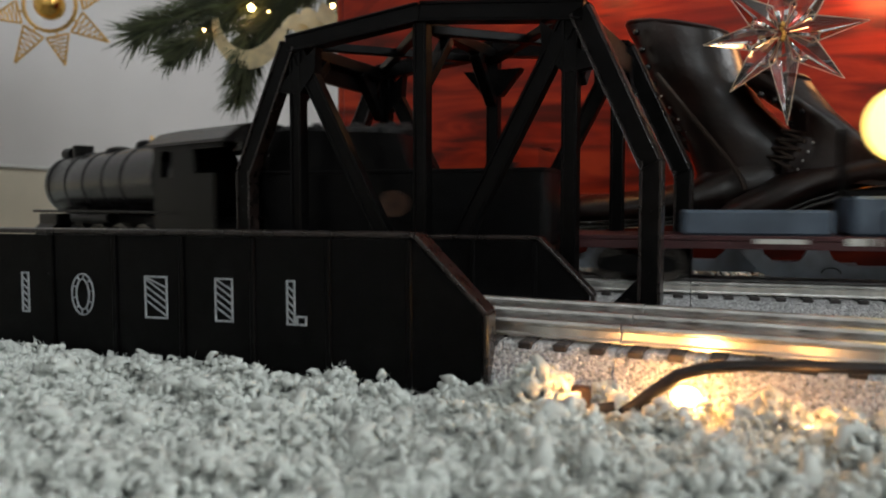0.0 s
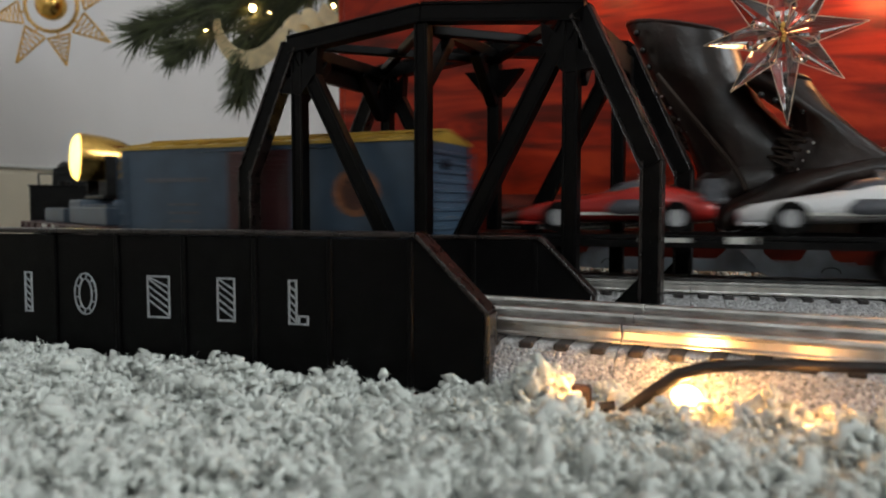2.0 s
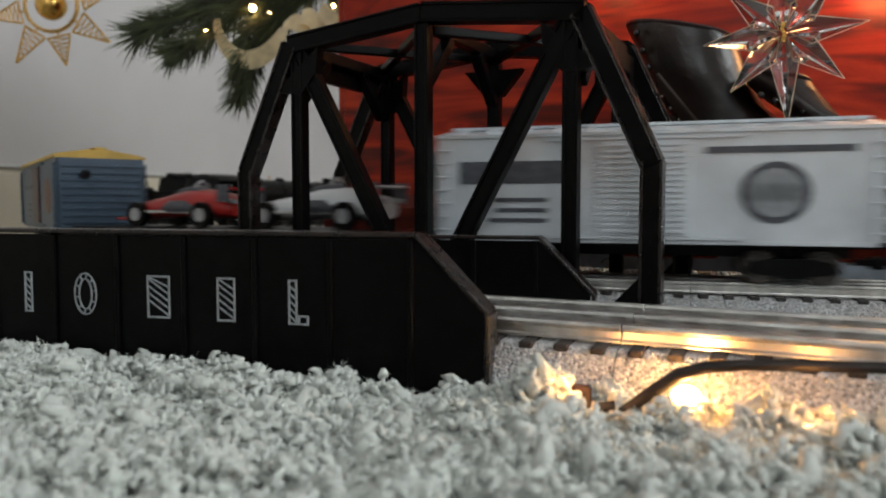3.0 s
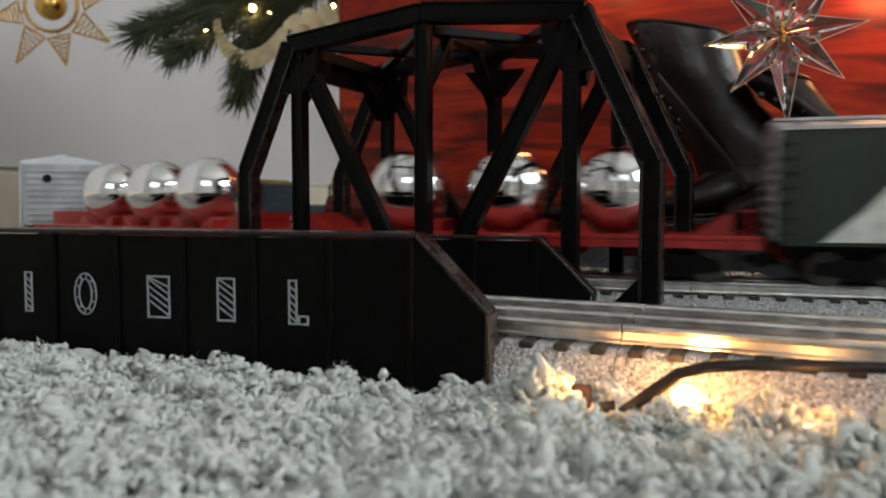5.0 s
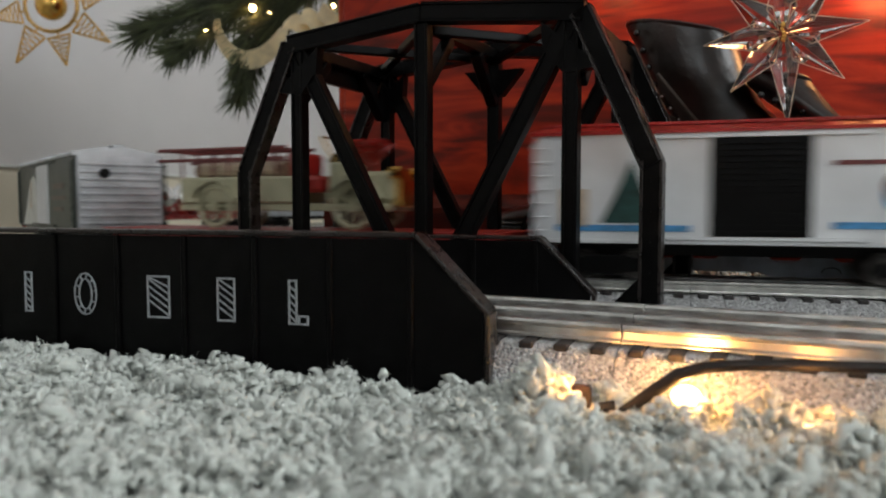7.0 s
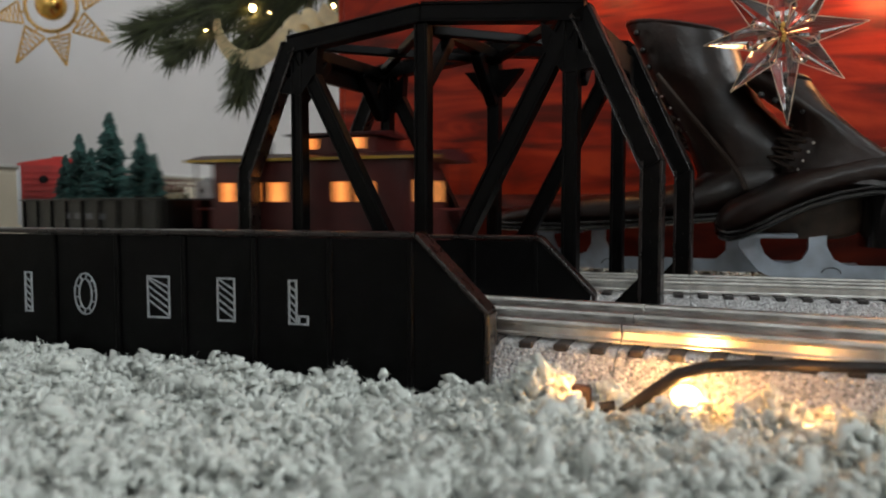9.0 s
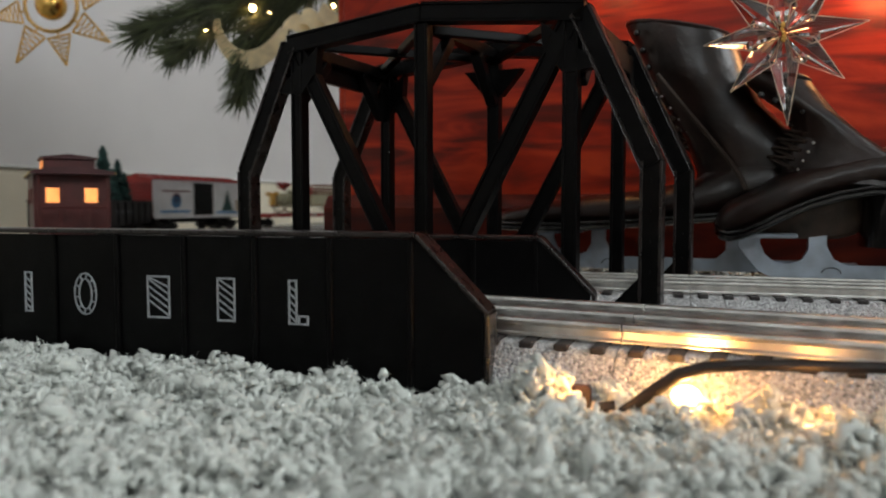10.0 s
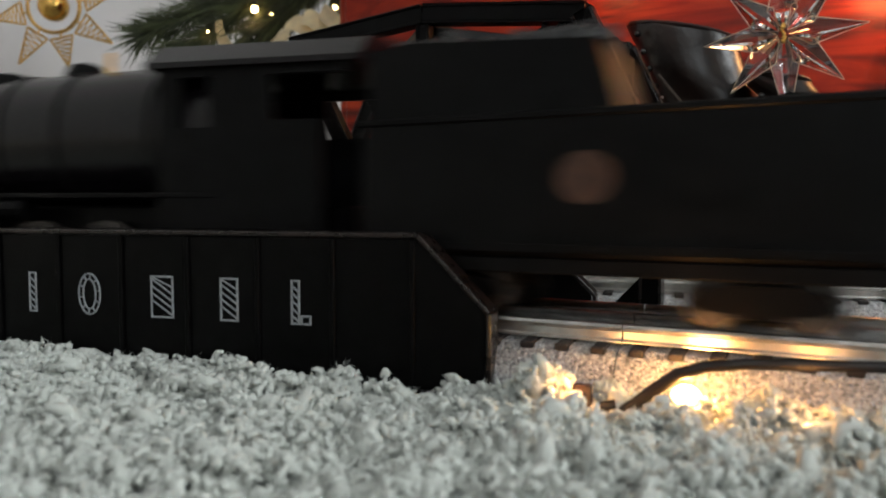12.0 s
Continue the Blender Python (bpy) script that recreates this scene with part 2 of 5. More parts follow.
def loft(bm, sections, seg=20, power=2.4):
    """Rounded sections (centre, half-width vector, half-height vector), skinned and capped."""
    rings = []
    for c, a, b in sections:
        c, a, b = Vector(c), Vector(a), Vector(b)
        ring = []
        for k in range(seg):
            t = k * math.tau / seg
            cs, sn = math.cos(t), math.sin(t)
            u = math.copysign(abs(cs) ** (2 / power), cs)
            v = math.copysign(abs(sn) ** (2 / power), sn)
            ring.append(bm.verts.new(c + a * u + b * v))
        rings.append(ring)
    for a, b in zip(rings, rings[1:]):
        for k in range(seg):
            bm.faces.new((a[k], a[(k + 1) % seg], b[(k + 1) % seg], b[k]))
    bm.faces.new(rings[0][::-1])
    bm.faces.new(rings[-1])
    return bm


def ball(bm, c, r, seg=16, rings=10, scale=(1, 1, 1)):
    bmesh.ops.create_uvsphere(bm, u_segments=seg, v_segments=rings, radius=r,
                              matrix=Matrix.Translation(c) @ Matrix.Diagonal((*scale, 1)))
    return bm


# ---------------------------------------------------------------- the tracks' plan
RAIL_Z = 18.0
RADIUS = 470.0
PIVOT = (50.0, 163.0)
SKEW = radians(-1)
LEFT, RIGHT = -160.0, 450.0      # ends of the straights of the oval, from the pivot
STRAIGHT, CURVE = RIGHT - LEFT, math.pi * RADIUS
LAP = 2 * (STRAIGHT + CURVE)


def oval(s):
    """Place (x, y) and heading of the far track, s along it; s grows the way the train runs, 0 at the pivot."""
    s = (s + RIGHT) % LAP
    if s < STRAIGHT:
        x, y, h = RIGHT - s, 0.0, math.pi
    elif s < STRAIGHT + CURVE:
        a = (s - STRAIGHT) / RADIUS
        x, y, h = LEFT - RADIUS * math.sin(a), RADIUS - RADIUS * math.cos(a), math.pi - a
    elif s < 2 * STRAIGHT + CURVE:
        x, y, h = LEFT + (s - STRAIGHT - CURVE), 2 * RADIUS, 0.0
    else:
        a = (s - 2 * STRAIGHT - CURVE) / RADIUS
        x, y, h = RIGHT + RADIUS * math.sin(a), RADIUS + RADIUS * math.cos(a), -a
    c, n = math.cos(SKEW), math.sin(SKEW)
    return PIVOT[0] + x * c - y * n, PIVOT[1] + x * n + y * c, h + SKEW


def near_line(s):
    """The near track: through the girder bridge, then turning slightly; s = 0 beside the bridge's end."""
    bend = radians(10)
    if s < 40:
        return -s * math.cos(bend), 33 + s * math.sin(bend), math.pi - bend
    R = 500.0
    a = min((s - 40) / R, bend + radians(4))
    x0, y0 = -40 * math.cos(bend), 33 + 40 * math.sin(bend)
    h = math.pi - bend + a
    x = x0 - R * (math.sin(bend) - math.sin(bend - a))
    y = y0 + R * (math.cos(bend - a) - math.cos(bend))
    rest = s - 40 - a * R
    return x + rest * math.cos(h), y + rest * math.sin(h), h


def on_track(path, s0, s1, z=0.0):
    """A level pose in the middle between two points of the track, x pointing forward."""
    xa, ya, _ = path(s0)
    xb, yb, _ = path(s1)
    return at((xa + xb) / 2, (ya + yb) / 2, RAIL_Z + z, 0, 0, math.degrees(math.atan2(yb - ya, xb - xa)))


# ---------------------------------------------------------------- room
def plank(name, x0, x1, y0, y1, z0, z1, material, label, category):
    me = boxed(x0, x1, y0, y1, z0, z1)
    ob = part(name, me, material)
    return tagged(ob, label, category, kind="structure")


XW, XE, YS, YN, ZC = -985, 2300, -2150, 2300, 2050
plank("floor", XW - 60, XE + 60, YS - 60, YN + 60, -30, -3, BACKING, "cream carpet backing under the shag pile", "floor")
plank("ceiling", XW - 60, XE + 60, YS - 60, YN + 60, ZC, ZC + 60, CEIL, "plain white painted ceiling", "ceiling")
plank("wall_north", XW - 60, XE + 60, YN, YN + 60, -3, ZC, WALL, "plain light grey painted wall", "wall")


def holed_wall(name, outline, hole, m, label):
    """A wall with one window opening through it: four blocks in one mesh."""
    (a0, a1, z0, z1), (b0, b1, c0, c1) = outline, hole
    bm = bmesh.new()
    box(bm, a0, b0, 0, 60, z0, z1)
    box(bm, b1, a1, 0, 60, z0, z1)
    box(bm, b0, b1, 0, 60, z0, c0)
    box(bm, b0, b1, 0, 60, c1, z1)
    ob = part(name, bm, WALL, m=m)
    return tagged(ob, label, "wall", kind="structure")


plank("wall_west", XW - 60, XW, YS, YN, -3, ZC, WALL, "light grey painted wall behind the train", "wall")
holed_wall("wall_east", (YS, YN, -3, ZC), (-900, 460, 650, 1700), at(XE + 60, 0, 0, 0, 0, 90), "light grey painted wall with a window")
holed_wall("wall_south", (XW - 60, XE + 60, -3, ZC), (-60, 1120, 900, 1700), at(0, YS - 60, 0), "light grey painted wall with a window")


def window(name, m, w, h):
    ob = thing(name, m, "white framed window letting daylight in", "window", kind="structure")
    bm = bmesh.new()
    for a in ((0, 40, 0, h), (w - 40, w, 0, h), (40, w - 40, 0, 40), (40, w - 40, h - 40, h), (w / 2 - 15, w / 2 + 15, 40, h - 40)):
        box(bm, a[0], a[1], 10, 45, a[2], a[3])
    part("window_frame", bm, CEIL, ob)
    for k in (0, 1):
        p = part("pane", boxed(40 + k * (w / 2 - 25), w / 2 - 15 + k * (w / 2 - 25), 25, 29, 40, h - 40), GLASS, ob)
        p.visible_shadow = False


window("window_1", at(-60, YS - 60, 900), 1180, 800)
window("window_2", at(XE + 60, -900, 650, 0, 0, 90), 1360, 1050)


def baseboard(name, m, length):
    bm = bmesh.new()
    prism(bm, [(0, -3), (13, -3), (13, 104), (11, 108), (7, 112), (0, 113)], 0, length)
    ob = part(name, bm, TRIM, m=m)
    tagged(ob, "cream painted baseboard with a rounded top edge", "baseboard", kind="structure")


baseboard("baseboard", at(XW, YS, 0), YN - YS)
# added white strip: the lit top surface of the baseboard, done as paint
plank("trim", XW, XW + 17, YS, YN, 113.5, 118.5, CEIL, "white strip for the light on the baseboard's top edge", "trim")


# ---------------------------------------------------------------- track sections
def strip(path, s0, s1, outline, n=10, tilt=0.0):
    """Sweeps a closed outline of (side, z) points along the track from s0 to s1."""
    bm = bmesh.new()
    rings = []
    for i in range(n + 1):
        x, y, h = path(s0 + (s1 - s0) * i / n)
        nx, ny = -math.sin(h), math.cos(h)
        rings.append([bm.verts.new((x + nx * o, y + ny * o, z - o * tilt)) for o, z in outline])
    k = len(outline)
    for a, b in zip(rings, rings[1:]):
        for j in range(k):
            bm.faces.new((a[j], a[(j + 1) % k], b[(j + 1) % k], b[j]))
    bm.faces.new(rings[0])
    bm.faces.new(rings[-1][::-1])
    return bm


RAIL = [(-2.1, 0), (2.1, 0), (2.1, 0.5), (0.7, 0.9), (0.7, 3.0), (1.4, 3.4), (1.6, 4.2), (1.1, 5.0), (-1.1, 5.0), (-1.6, 4.2), (-1.4, 3.4), (-0.7, 3.0), (-0.7, 0.9), (-2.1, 0.5)]
BED = [(-44, -2.5), (44, -2.5), (43, 1), (24, 10.6), (21.5, 12), (-21.5, 12), (-24, 10.6), (-43, 1)]
BED_NEAR = [(-44, -2.5), (33, -4.0), (31.5, 0.5), (24, 10.6), (21.5, 12), (-21.5, 12), (-24, 10.6), (-43, 1)]
tie_mesh = None


def track_section(path, s0, s1, label, group, tilt=0.0, lift=0.0, bed=BED):
    global tie_mesh
    n = max(4, int((s1 - s0) / 22))
    ob = thing("toy_track", at(0, 0, lift), label, "toy track", group)
    part("roadbed", strip(path, s0 + 0.2, s1 - 0.2, bed, n, tilt), BALLAST, ob)
    for o in (-15.9, 0.0, 15.9):
        part("rail", strip(path, s0 + 0.2, s1 - 0.2, [(a + o, b + RAIL_Z - 5) for a, b in RAIL], n, tilt), STEEL, ob, smooth=True)
    if tie_mesh is None:
        bm = boxed(-2.1, 2.1, -23.2, 23.2, 10.2, 12.7, bev=0.4)
        t = part("tie", bm, TIE, ob)
        tie_mesh = t.data
        bpy.data.objects.remove(t)
    k = 21
    for i in range(k):
        x, y, h = path(s0 + (s1 - s0) * (i + 0.5) / k)
        t = new("tie", tie_mesh)
        t.parent = ob
        t.matrix_basis = at(x, y, 0, 0, 0, math.degrees(h)) @ pose(0, 0, 0, math.degrees(-math.atan(tilt)))
    return ob


NEAR_TILT = 0.055
n_sec = 19
for i in range(n_sec):
    a, b = LAP * i / n_sec - RIGHT, LAP * (i + 1) / n_sec - RIGHT
    track_section(oval, a, b, "grey ballasted toy train track with three steel rails on the carpet", "far track loop")
for i in range(-4, 4):
    track_section(near_line, i * 220.0 - 40, i * 220.0 + 180, "grey ballasted toy train track with three bright steel rails", "near track", NEAR_TILT, 1.6, BED_NEAR)


# ---------------------------------------------------------------- bridges
def girder_outline(inset=0.0):
    i = inset
    return [(-254 + i, -4), (-i, -4), (-i, 21.6), (-21.4 - i * 0.4, 43.6 - i), (-232.6 + i * 0.4, 43.6 - i), (-254 + i, 21.6)]


def hatched_mark(bm, x0, x1, z0, z1, ring=False):
    """A plain outlined mark filled with slanting hatch lines."""
    w, y0, y1 = 0.58, -0.55, -0.15
    if ring:
        n = 20
        for r in (1.0, 0.58):
            for k in range(n):
                a, b = k * math.tau / n, (k + 1) * math.tau / n
                cx, cz, rx, rz = (x0 + x1) / 2, (z0 + z1) / 2, (x1 - x0) / 2 * r, (z1 - z0) / 2 - (1 - r) * (x1 - x0) / 2
                beam(bm, (cx + rx * math.cos(a), -0.35, cz + rz * math.sin(a)), (cx + rx * math.cos(b), -0.35, cz + rz * math.sin(b)), w * 0.8, 0.4, 0.02)
        for k in range(10):
            a = (k + 0.3) * math.tau / 10
            cx, cz, rx, rz = (x0 + x1) / 2, (z0 + z1) / 2, (x1 - x0) / 2, (z1 - z0) / 2
            beam(bm, (cx + rx * 0.62 * math.cos(a), -0.35, cz + (rz - rx * 0.38) * math.sin(a)), (cx + rx * math.cos(a), -0.35, cz + rz * math.sin(a)), w * 0.7, 0.4, 0.02)
        return bm
    box(bm, x0, x0 + w, y0, y1, z0, z1)
    box(bm, x1 - w, x1, y0, y1, z0, z1)
    box(bm, x0 + w, x1 - w, y0, y1, z0, z0 + w)
    box(bm, x0 + w, x1 - w, y0, y1, z1 - w, z1)
    z = z0 + 1.0
    while z < z1 - 2:
        beam(bm, (x0 + w, -0.35, min(z + (x1 - x0) * 0.55, z1 - w)), (x1 - w, -0.35, z), w * 0.75, 0.4, 0.02)
        z += 2.3
    return bm


def girder_plate(parent, m, marks):
    g = part("girder_plate", prism(bmesh.new(), girder_outline(1.2), 0, 1.8), BRIDGE, parent, m=m)
    o = girder_outline()
    path = [o[0], o[5], o[4], o[3], o[2], o[1]]
    for a, b in zip(path, path[1:]):
        part("flange", beam(bmesh.new(), (a[0], 4.2, a[1]), (b[0], 4.2, b[1]), 1.5, 10.5, 0.35), BRIDGE_EDGE, g)
    for k in range(10):
        x = 2.5 - 25.4 * (k + 1)
        if x > -245:
            top = min(43, 21.6 - (x + 254 if x < -232 else -x) * -1.03, 42.6) if x > -22 or x < -232 else 42.6
            part("rib", boxed(x - 0.9, x + 0.9, -0.9, 0.2, -3, top, bev=0.3), BRIDGE, g)
    part("bottom_flange", boxed(-252, -1.5, -2.2, 6, -4, -1.6, bev=0.3), BRIDGE, g)
    if marks:
        for x0, x1, ring in ((-162.6, -159.4, 0), (-141.7, -133.0, 1), (-113.0, -104.4, 0), (-87.1, -80.6, 0), (-62.2, -59.2, 0), (-187, -184, 0)):
            part("mark", hatched_mark(bmesh.new(), x0, x1, 15.8, 29.6, bool(ring)), LETTER, g, "white outlined hatched mark")
        part("mark", hatched_mark(bmesh.new(), -58.9, -55.4, 15.8, 18.8), LETTER, g, "white outlined hatched mark")
    return g


def girder_bridge():
    ob = thing("girder_bridge", at(0, 0, 0), "black plastic plate girder toy bridge with white hatched marks", "toy bridge")
    girder_plate(ob, at(0, 0, 0), True)
    girder_plate(ob, at(22, 90, -4.5), False)
    part("deck", boxed(-246, -4, 8, 90, -3.5, -2.4, bev=0.2), BRIDGE, ob)


def truss_bridge():
    ob = thing("truss_bridge", at(-49.5, 160, 0, 0, 0, -9.9), "black plastic truss toy bridge with slanting end chords", "toy bridge")
    W, A, B, KNEE = 42.4, 101.75, 68.75, 69.0
    for side in (-1, 1):
        y = side * W

        def bar(name, a, b, w=8.0, d=5.0, strip_material=BRIDGE):
            bm = beam(bmesh.new(), (a[0], y, a[1]), (b[0], y, b[1]), w - 1.0, d)
            v = Vector((b[0] - a[0], 0, b[1] - a[1])).normalized()
            z = v.cross(Vector((0, 1, 0)))
            c = Vector(((a[0] + b[0]) / 2, y, (a[1] + b[1]) / 2))
            L = math.hypot(b[0] - a[0], b[1] - a[1]) / 2
            main = part(name, bm, BRIDGE, ob)
            for k in (-1, 1):      # raised edges of the channel
                e = c + z * k * (w / 2 - 0.6)
                part("edge_strip", beam(bmesh.new(), e - v * L * 0.985, e + v * L * 0.985, 1.2, d + 1.6, 0.2), strip_material, main)

        for sx in (-1, 1):
            bar("end_post", (sx * A, -3), (sx * A, KNEE + 1), 8.8, 6.0, BRIDGE_EDGE)
            bar("end_chord", (sx * A, KNEE - 1), (sx * 72.5, 131), 9.2, 6.0, BRIDGE_EDGE)
            bar("top_chord", (sx * 74, 130.5), (0, 138), 8.6, 6.0)
            bar("post", (sx * B, 6), (sx * B, 128), 6.6, 4.4)
            bar("diagonal", (sx * (B - 1), 127), (sx * 6, 12), 8.0, 4.0)
            part("gusset", prism(bmesh.new(), [(sx * (A - 2), 8), (sx * (A - 19), 8), (sx * (A - 2), 26)], y - 1.5, y + 1.5), BRIDGE, ob)
            part("gusset", prism(bmesh.new(), [(sx * 82, 108), (sx * 56, 128), (sx * 57, 116), (sx * 66, 106)], y - 2.9, y + 2.9), BRIDGE, ob)
            for q in range(5):      # rivet heads down the end post and chord
                z = 14 + 12 * q
                part("rivet", ball(bmesh.new(), (sx * A, y - 2.8, z), 0.7, 6, 4), BRIDGE, ob)
        bar("post", (0, 6), (0, 134), 6.8, 4.4)
        part("bottom_chord", boxed(-106, 106, y - 4, y + 4, -3, 9, bev=0.6), BRIDGE, ob)
    for sx in (-1, 1):      # portal frames over the two ends
        part("portal_plate", prism(bmesh.new(), [(-W + 2, 108), (-W + 2, 126), (W - 2, 126), (W - 2, 108), (W - 13, 117), (-W + 13, 117)], sx * 75 - 1.6, sx * 75 + 1.6), BRIDGE, ob, m=pose(0, 0, 0, 0, 0, 90) @ Matrix.Diagonal((1, -1, 1, 1)))
    for x, z in ((-71, 129), (0, 134), (71, 129)):
        part("cross_strut", beam(bmesh.new(), (x, -W + 3, z), (x, W - 3, z), 6, 6), BRIDGE, ob)
        for k in (-1, 1):
            part("knee_brace", beam(bmesh.new(), (x, k * (W - 3), z - 26), (x, k * (W - 26), z - 3), 6, 5), BRIDGE, ob)
    part("gusset", prism(bmesh.new(), [(-17, 126), (17, 126), (5, 112), (-5, 112)], W - 3.2, W + 3.2), BRIDGE, ob)
    for x0, x1 in ((-69, -2), (2, 69)):
        for k in (-1, 1):
            part("lateral", beam(bmesh.new(), (x0, k * (W - 4), 131), (x1, -k * (W - 4), 132 + 0.6 * k), 4.0, 4.5), BRIDGE, ob)
    part("base_plate", boxed(-100, 100, -38, 38, -3.2, -2.2, bev=0.2), BRIDGE, ob)


girder_bridge()
truss_bridge()


# ---------------------------------------------------------------- chest, skates
def wooden_chest():
    ob = thing("wooden_chest", at(-204, 342, 0, 0, 0, -3), "varnished red mahogany chest standing on the carpet", "chest")
    part("front_panel", boxed(8, 690, 2, 26, 58, 420, bev=1.5), WOOD, ob)
    part("side_panel", boxed(2, 30, 4, 330, 58, 420, bev=2), WOOD, ob)
    part("side_panel", boxed(670, 698, 4, 330, 58, 420, bev=2), WOOD, ob)
    part("back_panel", boxed(30, 670, 306, 328, 58, 420, bev=1.5), WOOD, ob)
    part("lid", boxed(-8, 708, -8, 342, 420, 450, bev=3), WOOD, ob)
    # plinth carries the shade under the skates in its wood colour
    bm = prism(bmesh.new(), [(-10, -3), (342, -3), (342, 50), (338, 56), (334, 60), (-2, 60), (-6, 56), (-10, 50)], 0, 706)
    part("plinth", bm, WOOD_SHADED, ob, "moulded plinth, its wood darkened for the shade behind the skates", m=at(-4, 0, 0, 0, 0, 90) @ pose(0, -706 * U, 0))


wooden_chest()


def blade(parent, dx):
    """Figure-skate blade: runner, toe picks, two stanchions and their plates, foot along +x."""
    o = [(13, 30), (11.5, 24)]
    for k in range(7):
        o += [(12.2 + 1.5 * k, 21.5 - 1.9 * k), (13.6 + 1.5 * k, 21.2 - 1.9 * k)]
    o += [(27, 7.2), (60, 6.6), (188, 7), (193, 10), (190, 13.5), (140, 14), (135, 19), (133, 46), (124, 46), (123, 19), (118, 14), (64, 14), (58, 17),
          (54.5, 24), (54.5, 36), (46, 36), (46, 22), (43, 16.5), (37, 14.2), (30, 15), (25, 19), (22.5, 25), (23, 30)]
    bm = prism(bmesh.new(), [(x + dx, z) for x, z in o], -1.6, 1.6)
    part("blade", bm, BLADE, parent, "dull steel figure skate blade with toe picks")
    part("blade_plate", boxed(12 + dx, 40 + dx, -11, 11, 28, 30.5, bev=0.8), BLADE, parent)
    stamp = bmesh.new()
    tube(stamp, [(57 + dx + 4.5 * math.cos(a), -1.7, 9.6 + 3.0 * math.sin(a)) for a in (0.1 * k * math.pi for k in range(11))], 0.35, 5)
    part("stamp", stamp, PRINT_DK, parent, "faint dark stamped mark")


def skate_boot(m, label, foot, shaft):
    """A laced leather skate, toe towards -x: foot as (x, bottom, top, half-width), shaft as (x, z, half-length, half-width, lean)."""
    ob = thing("ice_skate", m, label, "ice skate", "pair of skates")
    bm = loft(bmesh.new(), [((x, 0, (b + t) / 2), (0, w, 0), (0, 0, (t - b) / 2)) for x, b, t, w in foot], 28, 2.3)
    for v in bm.verts:
        v.co += Vector((0.3, 0.4, 1)) * (noise.noise(v.co * 0.06) * 1.6 + noise.noise(v.co * 0.2) * 0.5)
    part("foot_upper", bm, LEATHER, ob, smooth=True)
    bm = loft(bmesh.new(), [((x, 0, b + 0.6), (0, w + 2.2, 0), (0, 0, 2.3)) for x, b, t, w in foot], 24, 3.5)
    part("sole", bm, SOLE, ob, smooth=True)
    bm = bmesh.new()
    for s in (-1, 1):
        tube(bm, [(x, s * (w + 1.2), b + 3.4) for x, b, t, w in foot], 0.8, 6)
    part("welt", bm, SOLE, ob, "polished welt seam", smooth=True)
    bm = loft(bmesh.new(), [((x, 0, z), (0, w, 0), (l * math.cos(a), 0, l * math.sin(a))) for x, z, l, w, a in shaft], 32)
    for v in bm.verts:
        f = v.co
        v.co += Vector((1, 0.6, 0.3)) * (noise.noise(f * 0.035) * 3.0) + Vector((0, 1, 0)) * (1.3 * math.sin(f.x * 0.10 + f.z * 0.22 + 3 * noise.noise(f * 0.03)))
    part("shaft", bm, LEATHER, ob, smooth=True)
    top = shaft[-1]
    bm = bmesh.new()
    n = 24
    tube(bm, [(top[0] + top[2] * 1.06 * math.cos(q) * math.cos(top[4]), top[3] * 1.06 * math.sin(q), top[1] + top[2] * math.cos(q) * math.sin(top[4])) for q in (k * math.tau / n for k in range(n + 1))], 1.4, 6)
    part("collar_binding", bm, LEATHER, ob, smooth=True)
    return ob


def laces(ob, pts, n, spread):
    """Criss-cross laces and hooks down the throat between two (x, z) points, on the side facing -y."""
    (xa, za), (xb, zb) = pts
    for k in range(n):
        f, g = k / n, (k + 1) / n
        pa = Vector((xa + (xb - xa) * f, 0, za + (zb - za) * f))
        pb = Vector((xa + (xb - xa) * g, 0, za + (zb - za) * g))
        bm = bmesh.new()
        tube(bm, [pa + Vector((5, -spread - 4, -2)), pa.lerp(pb, 0.5) + Vector((-4, 0, 2)), pb + Vector((4, spread, -2))], 1.7, 6, flat=0.6)
        tube(bm, [pa + Vector((4, spread, -2)), pa.lerp(pb, 0.5) + Vector((-5, 0, 3)), pb + Vector((5, -spread - 4, -2))], 1.7, 6, flat=0.6)
        part("lace", bm, LACE, ob, smooth=True)
        bm = ball(bmesh.new(), pa + Vector((8, -spread - 7, -3)), 0.8, 8, 6)
        part("eyelet", bm, STEEL, ob, smooth=True)


long_foot = [(-5, 33, 37, 7), (-2, 32, 40, 15), (6, 31, 43, 22), (20, 31, 46, 28), (40, 31, 49, 31), (62, 32, 51.5, 31), (90, 34, 54, 29), (115, 36, 60, 27), (140, 38, 74, 27), (170, 38, 80, 27), (195, 38, 78, 23), (206, 39, 66, 14), (208, 44, 60, 8)]
tall = [(158, 50, 46, 26, 0.0), (157, 62, 40, 26, -0.05), (146, 76, 36, 26, -0.12), (132, 92, 32, 25, -0.2), (122, 107, 30, 24, -0.2), (113, 122, 29.5, 24, -0.2), (108, 135, 29.5, 24, -0.22), (105, 143, 30, 24, -0.22), (104.5, 145.5, 28.5, 23, -0.22)]
skate = skate_boot(at(-48, 262, 7, 0, 0, -4), "dark brown leather ice skate standing upright by the chest", long_foot, tall)
laces(skate, ((88, 110), (112, 76)), 5, 9)
for k in range(4):
    part("eyelet", ball(bmesh.new(), (82 + 3.4 * k, -19.0, 143 - 10 * k), 2.0, 12, 8), SOLE, skate, smooth=True)
blade(skate, 9)
